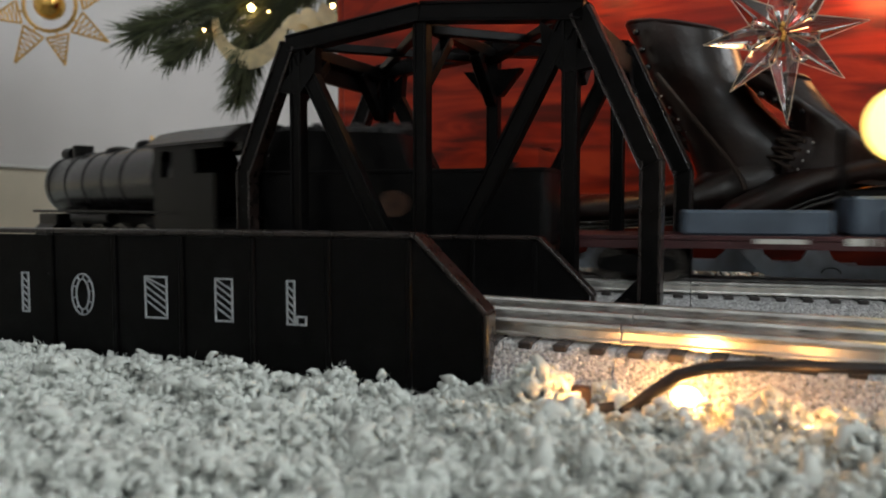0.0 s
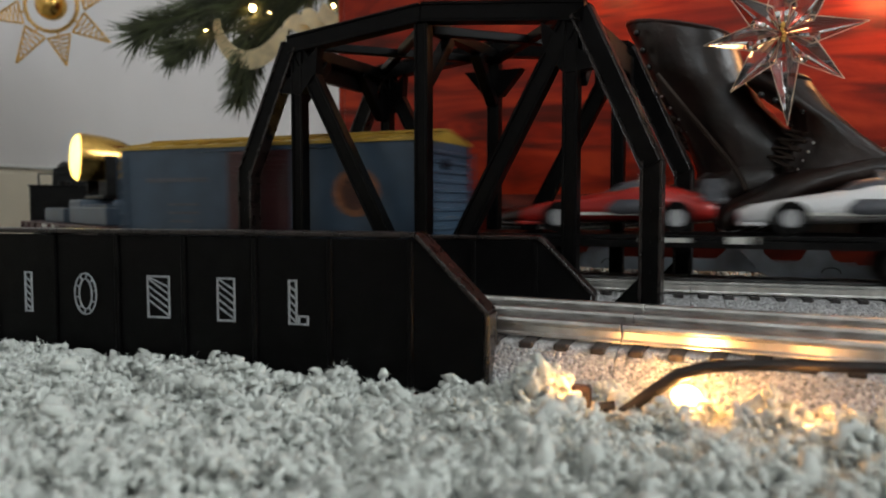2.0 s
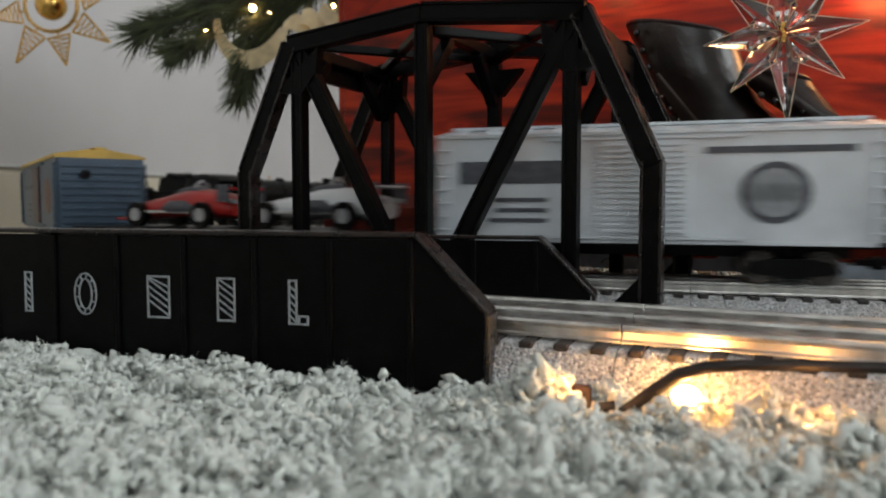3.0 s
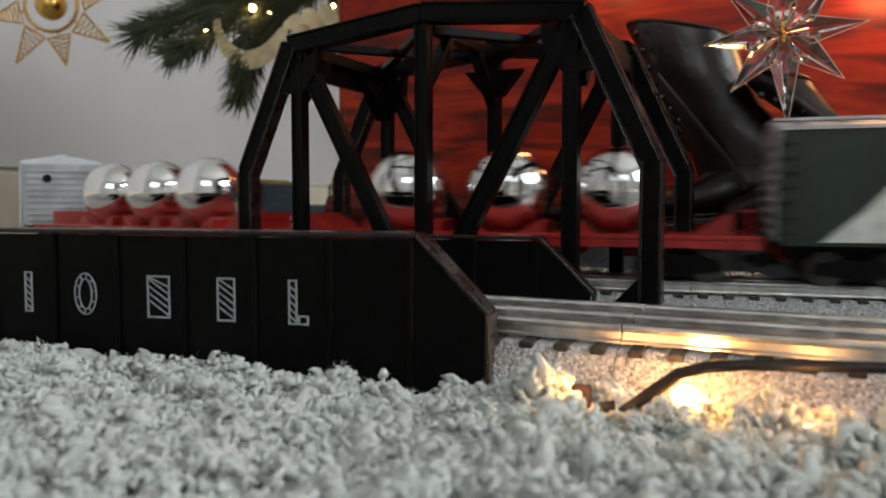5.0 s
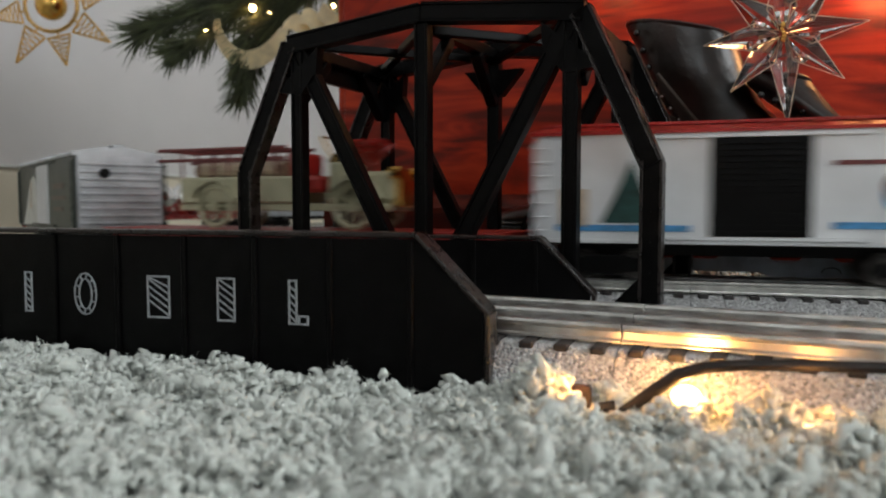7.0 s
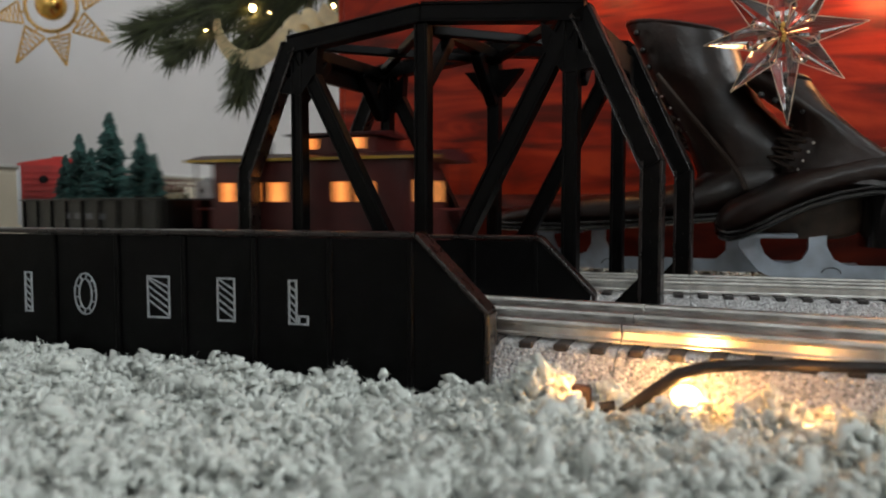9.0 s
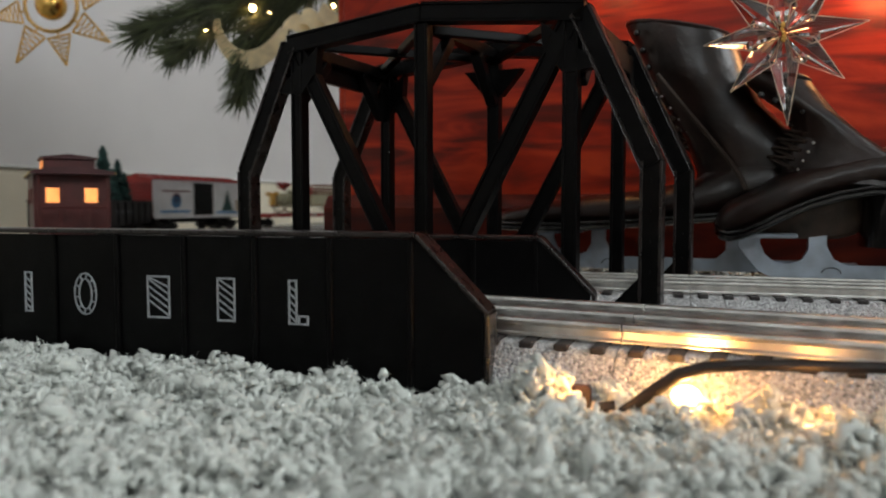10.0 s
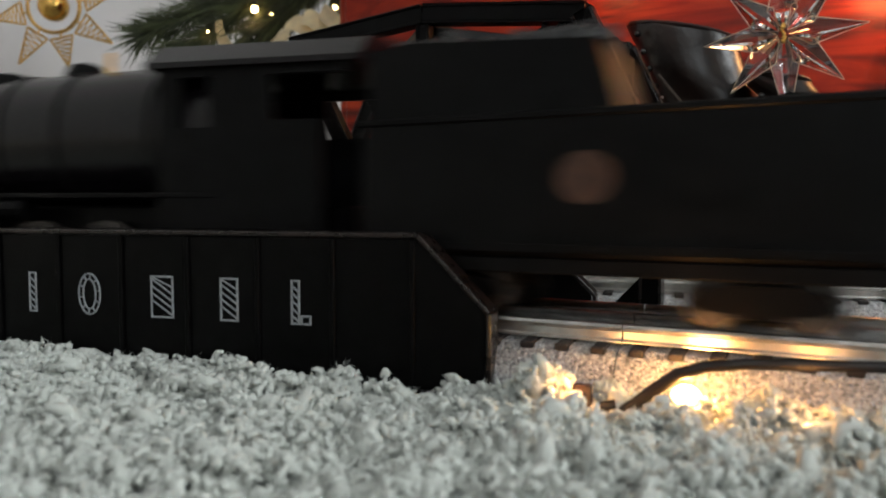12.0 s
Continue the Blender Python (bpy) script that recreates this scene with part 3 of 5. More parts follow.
raised_foot = [(0, 31, 38, 8), (2, 28.5, 42.5, 15), (6, 27.5, 46.5, 20), (13, 29, 50.5, 25), (22, 33.5, 56, 28), (30, 38, 61, 29), (43, 44, 66, 29), (56, 48, 69, 28), (70, 50.5, 72, 26), (95, 50.5, 78, 25), (130, 48, 82, 26), (160, 46, 80, 24), (176, 46, 72, 14), (179, 50, 66, 8)]
slouched = [(78, 54, 46, 25, -0.1), (68, 64, 36, 24, -0.15), (60, 75, 23, 23, -0.25), (52, 86, 17, 22, -0.4), (40, 97, 19, 21, -0.35), (33, 105, 18, 20, -0.25), (29, 110, 16.5, 18, -0.2), (28.5, 112, 15, 17, -0.2)]
skate2 = skate_boot(at(76, 226, 7, 0, 0, -3), "dark brown leather ice skate with steel blade, slouched shaft", raised_foot, slouched)
laces(skate2, ((30, 66), (41, 88)), 5, 12)
for k in range(4):
    part("eyelet", ball(bmesh.new(), (20 + 6.5 * k, -19.5, 101 - 3.0 * k), 1.7, 12, 8), SOLE, skate2, smooth=True)
part("sole_block", loft(bmesh.new(), [((44 + q, 6, z), (0, w, 0), (l, 0, 0)) for z, l, w, q in ((27.5, 20, 7, -3), (30, 27, 9, -2), (36, 30, 12, 0), (44, 28, 13, 4), (48, 20, 12, 10))], 24, 2.2), LEATHER_TAN, skate2, "scuffed brown sole block", smooth=True)
part("heel", loft(bmesh.new(), [((97, 0, z), (0, 22, 0), (27, 0, 0)) for z in (24, 52)], 20, 3.0), SOLE, skate2, smooth=True)
blade(skate2, 0)
skate_strap = bmesh.new()
tube(skate_strap, [(44, 230, 125), (61, 227, 103), (72, 225, 89), (82, 222, 76), (88, 218, 66), (90, 216, 60)], 1.4, 6)
part("boot_lace", skate_strap, LACE, skate, m=skate.matrix_basis.inverted())


# ---------------------------------------------------------------- ornaments and tree
def crystal_star():
    c = (103, 196, 136)
    ob = thing("star_ornament", at(*c, 0, -4, -8), "clear acrylic eight-pointed star ornament hanging on a thread", "ornament")
    for k in range(8):
        a = k * math.tau / 8 + math.pi / 2
        L = 45 if k == 4 else (37 if k % 2 == 0 else 36)
        d, n = Vector((math.cos(a), 0, math.sin(a))), Vector((-math.sin(a), 0, math.cos(a)))
        bm = bmesh.new()
        w = 6.8
        ring = [bm.verts.new(d * 12 + q) for q in (n * w, Vector((0, -3.7, 0)), -n * w, Vector((0, 3.7, 0)))]
        tip, root = bm.verts.new(d * L), bm.verts.new(d * 1.0)
        for i in range(4):
            bm.faces.new((ring[i], ring[(i + 1) % 4], tip))
            bm.faces.new((ring[(i + 1) % 4], ring[i], root))
        ray = part("ray", bm, CRYSTAL, ob)
        # thin pale rods draw the bright outlines that light gives the ray
        for q in (n * w, -n * w):
            rim = rod(bmesh.new(), d * 12 + q * 1.02, d * L, 0.30, 5, 0.18)
            rod(rim, d * 12 + q * 1.02, d * 3, 0.38, 5, 0.22)
            part("rim", rim, RIM, ray)
    # small gold balls added in place of the warm glints at the centre
    for k in range(9):
        a = k * 2.4
        part("bead_or_glint", ball(bmesh.new(), (3.6 * math.sin(a * 1.3) * math.cos(a), -4.2, 4.2 * math.sin(a)), 1.0 + 0.3 * (k % 2), 8, 6), GOLD_BALL, ob, smooth=True)
    part("thread", rod(bmesh.new(), (0, 0, 36), (0, 0, 150), 0.25, 5), LACE, ob)


def wire_star():
    ob = thing("star_ornament", at(-630, 500, 282, 0, 3, 18), "gold filigree wire star ornament hanging on a thread", "ornament")
    bm = bmesh.new()
    n = 24
    tube(bm, [(math.cos(k * math.tau / n) * 30, 0, math.sin(k * math.tau / n) * 30) for k in range(n + 1)], 2.2, 6)
    part("ring", bm, GOLD, ob)
    part("bead_or_glint", ball(bmesh.new(), (0, 0, 0), 17), GOLD_BALL, ob, smooth=True)
    for k in range(8):
        a = (k + 0.35) * math.tau / 8
        d, s = Vector((math.cos(a), 0, math.sin(a))), Vector((-math.sin(a), 0, math.cos(a)))
        bm = bmesh.new()
        L = 78 if k % 2 else 70
        base, tip = d * 36, d * L
        corners = [base + s * 13, tip, base - s * 13, base + s * 13]
        for p, q in zip(corners, corners[1:]):
            rod(bm, p, q, 1.3, 6)
        rod(bm, d * 30, base, 1.3, 6)
        for i in range(1, 7):
            f = i / 7
            p, q = (base + s * 13).lerp(tip, f), (base - s * 13).lerp(tip, f)
            rod(bm, p, q, 0.7, 5)
            p2 = (base - s * 13).lerp(tip, max(0, f - 0.14))
            rod(bm, p, p2, 0.7, 5)
        part("point", bm, GOLD, ob)
    part("thread", rod(bmesh.new(), (0, 0, 78), (0, 0, 240), 0.4, 5), LACE, ob)


def needles(bm_pts, faces, a, b, rng, count, length, spread):
    a, b = Vector(a), Vector(b)
    d = (b - a).normalized()
    side = d.orthogonal().normalized()
    for i in range(count):
        f = rng.random()
        p = a.lerp(b, f)
        ang = rng.random() * math.tau
        out = (Matrix.Rotation(ang, 3, d) @ side)
        v = (d * (0.9 + 0.3 * rng.random()) + out * spread * (0.6 + 0.8 * rng.random())).normalized()
        w = v.orthogonal().normalized() * 0.75
        u = v.cross(w)
        L = length * (0.6 + 0.6 * rng.random())
        k = len(bm_pts)
        droop = Vector((0, 0, -0.06 * L))
        m = p + v * L * 0.6 + droop * 0.3
        bm_pts += [p + w, p - w * 0.5 + u * 0.9, p - w * 0.5 - u * 0.9, m + w, m - w * 0.5 + u * 0.9, m - w * 0.5 - u * 0.9, p + v * L + droop]
        for i0, i1 in ((0, 1), (1, 2), (2, 0)):
            faces += [(k + i0, k + i1, k + 3 + i1, k + 3 + i0), (k + 3 + i0, k + 3 + i1, k + 6)]


def from_lists(name, verts, faces, material, parent=None, label=""):
    me = bpy.data.meshes.new(name)
    me.from_pydata([tuple(v * U) for v in verts], [], faces)
    me.materials.append(material)
    ob = new(name, me)
    ob.parent = parent
    if label:
        tagged(ob, label)
    return ob


def pine_branch():
    ob = thing("christmas_tree_branch", at(0, 0, 0), "green pine branches of a decorated Christmas tree", "tree branch")
    rng = random.Random(4)
    twigs = [((-200, 470, 330), (-330, 455, 262), 42), ((-330, 455, 262), (-420, 445, 240), 40), ((-420, 445, 240), (-462, 440, 226), 36),
             ((-330, 455, 262), (-395, 440, 215), 36), ((-395, 440, 215), (-420, 436, 205), 30), ((-260, 462, 300), (-345, 452, 225), 36),
             ((-345, 452, 225), (-352, 446, 182), 30), ((-335, 452, 218), (-350, 446, 160), 30), ((-250, 470, 300), (-300, 460, 250), 36), ((-300, 460, 250), (-325, 450, 222), 30),
             ((-210, 476, 325), (-262, 470, 270), 40), ((-180, 480, 300), (-250, 476, 262), 36), ((-330, 460, 300), (-400, 452, 262), 40)]
    bm = bmesh.new()
    vs, fs = [], []
    for a, b, L in twigs:
        rod(bm, a, b, 2.2, 6, 1.4)
        needles(vs, fs, a, b, rng, 260, L, 0.75)
    part("twig", bm, TWIG, ob)
    tagged(from_lists("foliage", vs, fs, NEEDLE, ob), kind="stuff")
    part("trunk", rod(bmesh.new(), (-60, 560, 470), (-230, 470, 318), 5, 8), TWIG, ob)
    for a, b in (((-60, 560, 470), (15, 300, 242)), ((15, 300, 242), (103, 196, 286)), ((103, 196, 286), (180, 306, 213)), ((-60, 560, 470), (-630, 500, 524))):
        part("twig", rod(bmesh.new(), a, b, 2.4, 6, 1.8), TWIG, ob)
    lamp = thing("string_light_bulb", at(-333, 440, 242), "small lit warm string light bulb", "string light", "tree lights")
    part("bulb", ball(bmesh.new(), (0, 0, 0), 3.4, 12, 8), BULB, lamp, smooth=True)
    part("socket", rod(bmesh.new(), (0, 0, 3), (0, 2, 12), 2.6, 8), CORD, lamp)
    for x, y, z, s in ((-380, 432, 222, .3), (-318, 446, 238, .35), (-262, 462, 236, .5), (-285, 455, 232, .5), (-258, 462, 244, .6), (-292, 455, 215, .4), (180, 304, 200, 1), (15, 298, 228, 1)):
        c = copy_thing(lamp, at(x, y, z))
        c.scale = (s, s, s)
    rb = thing("ribbon", at(-346, 436, 204), "looped translucent gold ribbon on the pine branch", "ribbon")
    bm = bmesh.new()
    n = 34
    rows = []
    for k in range(n + 1):
        a = math.pi * (0.93 + 1.0 * k / n)
        c = Vector((13 + math.cos(a) * 37, 4 * math.sin(a * 2), 22 + math.sin(a) * 34))
        w = 4.0 + 5.0 * math.sin(math.pi * k / n) ** 0.7
        nrm = Vector((math.cos(a), 0.35, math.sin(a))).normalized()
        rows.append([bm.verts.new(c - nrm * w), bm.verts.new(c + nrm * w), bm.verts.new(c + nrm * w + Vector((0, 0.8, 0))), bm.verts.new(c - nrm * w + Vector((0, 0.8, 0)))])
    for a, b in zip(rows, rows[1:]):
        for i in range(4):
            bm.faces.new((a[i], a[(i + 1) % 4], b[(i + 1) % 4], b[i]))
    part("loop", bm, RIBBON, rb, smooth=True)
    bm = bmesh.new()
    for k in range(3):
        loft(bm, [((44 + 20 * k + 3.4 * i, 4 + i, 16 + 4 * k + 7 * math.sin(0.5 * i + k)), (0, 1.2, 0), (2, 3, 8)) for i in range(9)], 8)
    part("loop", bm, RIBBON, rb, smooth=True)


crystal_star()
wire_star()
pine_branch()


def light_cord():
    ob = thing("light_cord", at(0, 0, 0), "black cord lying in the carpet with a lit bulb and two added ones", "light cord")
    bm = bmesh.new()
    tube(bm, [(34, -18, 0.6), (37.5, -17.5, 0.8), (41, -17.4, 3.2), (46, -17.5, 7.6), (51, -17.8, 11.6), (57, -18, 13.8), (66, -18.2, 15.0), (80, -19, 15.8), (100, -20, 16.6), (130, -16, 16), (190, 6, 4), (260, 30, -1)], [1.0, 1.6, 1.7, 1.7, 1.6, 1.5, 1.4, 1.4, 1.4, 1.4, 1.4, 1.4], 10)
    part("cord", bm, CORD, ob, smooth=True)
    part("bulb", ball(bmesh.new(), (53, -13.5, 5.5), 2.6, 12, 8, (1.4, 1, 1)), BULB_LOW, ob, "glowing warm bulb, the outer two added", smooth=True)
    # bulbs added to go with the two outer carpet lamps
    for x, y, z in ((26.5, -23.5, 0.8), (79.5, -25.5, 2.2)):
        part("bulb", ball(bmesh.new(), (x, y, z), 2.0, 12, 8, (1.4, 1, 1)), BULB_LOW, ob, "glowing warm bulb, the outer two added", smooth=True)
    part("socket", rod(bmesh.new(), (32, -18.6, 1.6), (36.5, -18.2, 2.6), 1.9, 10), CORD, ob)
    part("plug", boxed(25.8, 30.6, -19, -16.4, -1, 7.6, bev=0.4), mat("brown_clip", (0.028, 0.012, 0.008), 0.5, scale=200, var=0.2), ob, "brown plastic clip")


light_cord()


# ---------------------------------------------------------------- carpet pile
HEAPS = ((17.5, -17, 8.5, 3.6), (22.0, -17, 5.5, 2.4), (9, -16, 3.0, 4.0), (29, -20, -2.5, 3.5), (38, -21, -3.0, 5.0), (61, -19, 1.5, 4.0), (73.5, -20, 7.5, 3.2), (85.5, -20, 7.0, 2.2), (96, -24, 2.4, 4.0))


def pile_height(x, y):
    """The lie of the carpet: higher towards the bridge's far end, low by the track, heaped round the cord."""
    a = min(1, max(0, -x / 150))
    h = -0.4 + 4.6 * a * a * (3 - 2 * a)
    b = min(1, max(0, (x + 8) / 16))
    h += 2.2 * b
    if y > 0:
        h = 8.0 if y > 205 else (5.0 if y > 60 else min(h, 2.0))
    front = min(1, max(0, (-y - 25) / 60))
    h = h * (1 - 0.25 * front) + 2.6 * front + 2.0 * noise.noise((x * 0.02, y * 0.02, 3.1)) + 1.3 * noise.noise((x * 0.07, y * 0.07, 8.1))
    return h + sum(k * math.exp(-((x - p) ** 2 + (y - q) ** 2) / (2 * r * r)) for p, q, k, r in HEAPS)


def shag_pile():
    """Curled woolly yarn: short lumpy worms heaped in tufts, thousands in one mesh."""
    rng = np.random.default_rng(5)
    SEG, LV = 5, 4

    def clear(x, y):
        if y > -2.5 and x < 2 and y < 98:
            return False
        py = near_line(-x)[1]
        if x > 1 and -30 < y - py < 40 and y > -40:
            return False
        c, n = math.cos(-SKEW), math.sin(-SKEW)
        v = (x - PIVOT[0]) * n + (y - PIVOT[1]) * c
        return abs(v) > 45 and (x - 45.6) ** 2 + (y + 201) ** 2 > 62 ** 2

    zones = [((-300, 175), (-128, 0), 5.4, 1.28, 20), ((-20, 330), (-40, 126), 5.6, 1.25, 18), ((-300, 420), (205, 345), 9, 1.5, 9), ((-900, -200), (150, 520), 15, 2.4, 6)]
    C, S = [], []
    for (x0, x1), (y0, y1), step, size, per in zones:
        for i in range(int((x1 - x0) / step)):
            for j in range(int((y1 - y0) / step)):
                x = x0 + (i + 0.5 + 0.9 * (rng.random() - 0.5)) * step
                y = y0 + (j + 0.5 + 0.9 * (rng.random() - 0.5)) * step
                if not clear(x, y):
                    continue
                lump = 2.4 if rng.random() < 0.10 else 0.0
                top = pile_height(x, y) + rng.normal(0, 1.2) * size + lump
                tuft = size * (2.7 + 1.2 * rng.random())
                for k in range(per):
                    d = rng.normal(size=3)
                    d /= np.linalg.norm(d)
                    d[2] = abs(d[2]) * 1.2 - 0.25
                    C.append((x + d[0] * tuft, y + d[1] * tuft, top - tuft + d[2] * tuft))
                    S.append(size)
                for k in range(4):
                    C.append((x, y, top - tuft * (0.95 + 0.5 * k)))
                    S.append(size * 2.3)
    C, S = np.array(C), np.array(S)[:, None]
    N = len(C)
    C += rng.normal(0, 0.35, (N, 3)) * S
    u = rng.normal(size=(N, 3)) * (1, 1, 0.75)
    u /= np.linalg.norm(u, axis=1)[:, None]
    v = np.cross(u, rng.normal(size=(N, 3)))
    v /= np.linalg.norm(v, axis=1)[:, None]
    half = (0.9 + 1.1 * rng.random((N, 1))) * S
    bend = (0.3 + 1.2 * rng.random((N, 1))) * S
    rad = (0.60 + 0.42 * rng.random((N, 1))) * S
    w = np.cross(u, v)
    P = np.zeros((N, LV, SEG, 3))
    for a in range(LV):
        f = a / (LV - 1) * 2 - 1
        c = C + u * half * f + v * bend * (1 - f * f) * 0.8
        r = rad * (0.6, 1.0, 1.0, 0.6)[a]
        for q in range(SEG):
            t = q * math.tau / SEG + 0.5 * a
            P[:, a, q] = c + (v * math.cos(t) + w * math.sin(t)) * r * (0.72 + 0.56 * rng.random((N, 1)))
    P[..., 2] = np.maximum(P[..., 2], -3.5)
    base = (np.arange(N) * LV * SEG)[:, None]
    quads = []
    for a in range(LV - 1):
        for q in range(SEG):
            b0, b1 = a * SEG + q, a * SEG + (q + 1) % SEG
            quads.append((b0, b1, b1 + SEG, b0 + SEG))
    F4 = (base[:, :, None] + np.array(quads)[None]).reshape(-1, 4)
    caps = np.concatenate([base + np.arange(SEG)[::-1], base + (LV - 1) * SEG + np.arange(SEG)])
    # loose fibres that stand off the yarn
    near = np.flatnonzero((S[:, 0] > 1.1) & (S[:, 0] < 1.4))
    pick = np.repeat(near, 5)
    K = len(pick)
    d = rng.normal(size=(K, 3))
    d /= np.linalg.norm(d, axis=1)[:, None]
    side = np.cross(d, rng.normal(size=(K, 3)))
    side /= np.linalg.norm(side, axis=1)[:, None]
    root = C[pick] + d * rad[pick] * 0.6
    tip = root + d * (1.3 + 1.6 * rng.random((K, 1)))
    mid = (root + tip) / 2 + side * 0.5
    Q = np.stack([root, mid, tip, mid + side * 0.30], 1)
    Q[..., 2] = np.maximum(Q[..., 2], -3.5)
    f0 = N * LV * SEG + np.arange(K)[:, None] * 4 + np.arange(4)
    me = bpy.data.meshes.new("carpet_pile")
    me.from_pydata((np.concatenate([P.reshape(-1, 3), Q.reshape(-1, 3)]) * U).tolist(), [], F4.tolist() + caps.tolist() + f0.tolist())
    me.materials.append(PILE)
    me.polygons.foreach_set("use_smooth", [True] * len(me.polygons))
    ob = new("carpet_pile", me)
    tagged(ob, "thick cream shag carpet of curled woolly yarn", "carpet", kind="stuff")


shag_pile()


# ---------------------------------------------------------------- rolling stock (x forward, z = 0 on the rail tops)
def wheel_mesh(r, w=4.0):
    bm = bmesh.new()
    rod(bm, (0, -w / 2, 0), (0, w / 2, 0), r, 18)
    rod(bm, (0, w / 2, 0), (0, w / 2 + 1.1, 0), r + 1.1, 18)
    rod(bm, (0, -w / 2 - 0.6, 0), (0, -w / 2, 0), r * 0.45, 10)
    return bm


def truck(parent, x):
    """A four-wheel truck: side frames, bolster and wheels."""
    t = part("truck", boxed(x - 7, x + 7, -17, 17, 7.5, 11.5, bev=0.6), LOCO, parent)
    for s in (-1, 1):
        o = [(-19, 6), (-17, 10), (-8, 12), (8, 12), (17, 10), (19, 6), (15, 4.5), (8, 4), (4, 2.5), (-4, 2.5), (-8, 4), (-15, 4.5)]
        part("side_frame", prism(bmesh.new(), [(x + a, b) for a, b in o], s * 20 - 1.3, s * 20 + 1.3), LOCO, t)
        for k in (-1, 1):
            bm = wheel_mesh(7.0)
            if s > 0:
                bm.transform(Matrix.Rotation(math.pi, 4, "Z"))
            part("wheel", bm, WHEEL, t, m=at(x + k * 12.5, s * 16.2, 7.0))
    for k in (-1, 1):
        part("axle", rod(bmesh.new(), (x + k * 12.5, -15, 7), (x + k * 12.5, 15, 7), 1.3, 8), WHEEL, t)


def couplers(parent, L):
    for s in (-1, 1):
        bm = boxed(s * L / 2 - 6, s * L / 2 + 6, -2.2, 2.2, 8, 11, bev=0.5)
        box(bm, s * (L / 2 + 3) - 3.2, s * (L / 2 + 3) + 3.2, -4.2, 4.2, 6.5, 12.2, bev=0.8)
        part("coupler", bm, LOCO, parent)


def car(name, L, label, category):
    ob = thing(name, Matrix(), label, category, "toy train")
    for s in (-1, 1):
        truck(ob, s * (L / 2 - 34))
    couplers(ob, L)
    return ob


def ribbed_end(ob, x, s, material, top):
    part("end_wall", boxed(min(x, x - s * 1.5), max(x, x - s * 1.5), -26, 26, 20, top, bev=0.3), material, ob)
    for k in range(9):
        z = 24 + k * (top - 28) / 8.4
        part("end_rib", rod(bmesh.new(), (x + s * 0.2, -24, z), (x + s * 0.2, 24, z), 1.2, 6), material, ob)


def boxcar(L, label, body, roof, door, ends, prints):
    ob = car("toy_boxcar", L, label, "toy boxcar")
    h = L / 2
    top = 70.0
    ob.scale = (1.0, 1.0, 0.94)
    part("floor", boxed(-h + 1, h - 1, -24, 24, 17, 20, bev=0.4), LOCO, ob)
    part("centre_sill", boxed(-h + 8, h - 8, -7, 7, 11.5, 17, bev=0.4), LOCO, ob)
    for s in (-1, 1):
        part("side_wall", boxed(-h + 1.5, h - 1.5, s * 26.5 - 0.8, s * 26.5 + 0.8, 20, top, bev=0.2), body, ob)
        part("sill", boxed(-h + 3, h - 3, s * 26.9 - 0.6, s * 26.9 + 0.6, 18.2, 20.2, bev=0.2), body, ob)
        d = part("sliding_door", boxed(-20, 20, s * 27.6 - 0.5, s * 27.6 + 0.5, 22, 67, bev=0.2), door, ob)
        for k in range(16):
            z = 23.5 + k * 2.7
            part("door_rib", boxed(-18.5, 18.5, s * 28.3 - 0.75, s * 28.3 + 0.75, z, z + 1.3), door, d)
        part("door_rail", boxed(-42, 42, s * 28.0 - 0.7, s * 28.0 + 0.7, 20.4, 21.8), body, ob)
        part("door_rail", boxed(-42, 42, s * 28.0 - 0.7, s * 28.0 + 0.7, 67.2, 68.6), body, ob)
        for e in (-1, 1):
            ribbed_end(ob, e * (h - 0.2), e, ends, top) if s > 0 else None
            bm = bmesh.new()
            for k in range(7):
                rod(bm, (e * (h - 3) - 4.5, s * 28.4, 24 + 6.6 * k), (e * (h - 3) + 2, s * 28.4, 24 + 6.6 * k), 0.5, 5)
            for q in (-4.5, 2):
                rod(bm, (e * (h - 3) + q, s * 28.3, 20), (e * (h - 3) + q, s * 28.3, 66), 0.5, 5)
            part("ladder", bm, body, ob)
    part("roof", prism(bmesh.new(), [(-28.4, 69.6), (28.4, 69.6), (28.4, 71.2), (0, 76.2), (-28.4, 71.2)], -h, h), roof, ob, m=pose(0, 0, 0, 0, 0, -90))
    part("roof_walk", boxed(-h + 2, h - 2, -4, 4, 76.0, 77.6, bev=0.2), roof, ob)
    for k in range(12):
        x = -h + 10 + k * (L - 20) / 11
        bm = beam(bmesh.new(), (x, -28, 71.8), (x, -4, 76.2), 1.2, 1.6, 0.1)
        beam(bm, (x, 28, 71.8), (x, 4, 76.2), 1.2, 1.6, 0.1)
        part("roof_rib", bm, roof, ob)
    bm = rod(bmesh.new(), (-h - 2.2, 10, 58), (-h - 1.0, 10, 58), 3.2, 14)
    part("brake_wheel", bm, LOCO, ob)
    for (kind, x0, x1, z0, z1, material) in prints:
        for s in (-1, 1):
            bm = bmesh.new()
            a, b = (x0, x1) if s > 0 else (x0, x1)
            y = s * 27.55
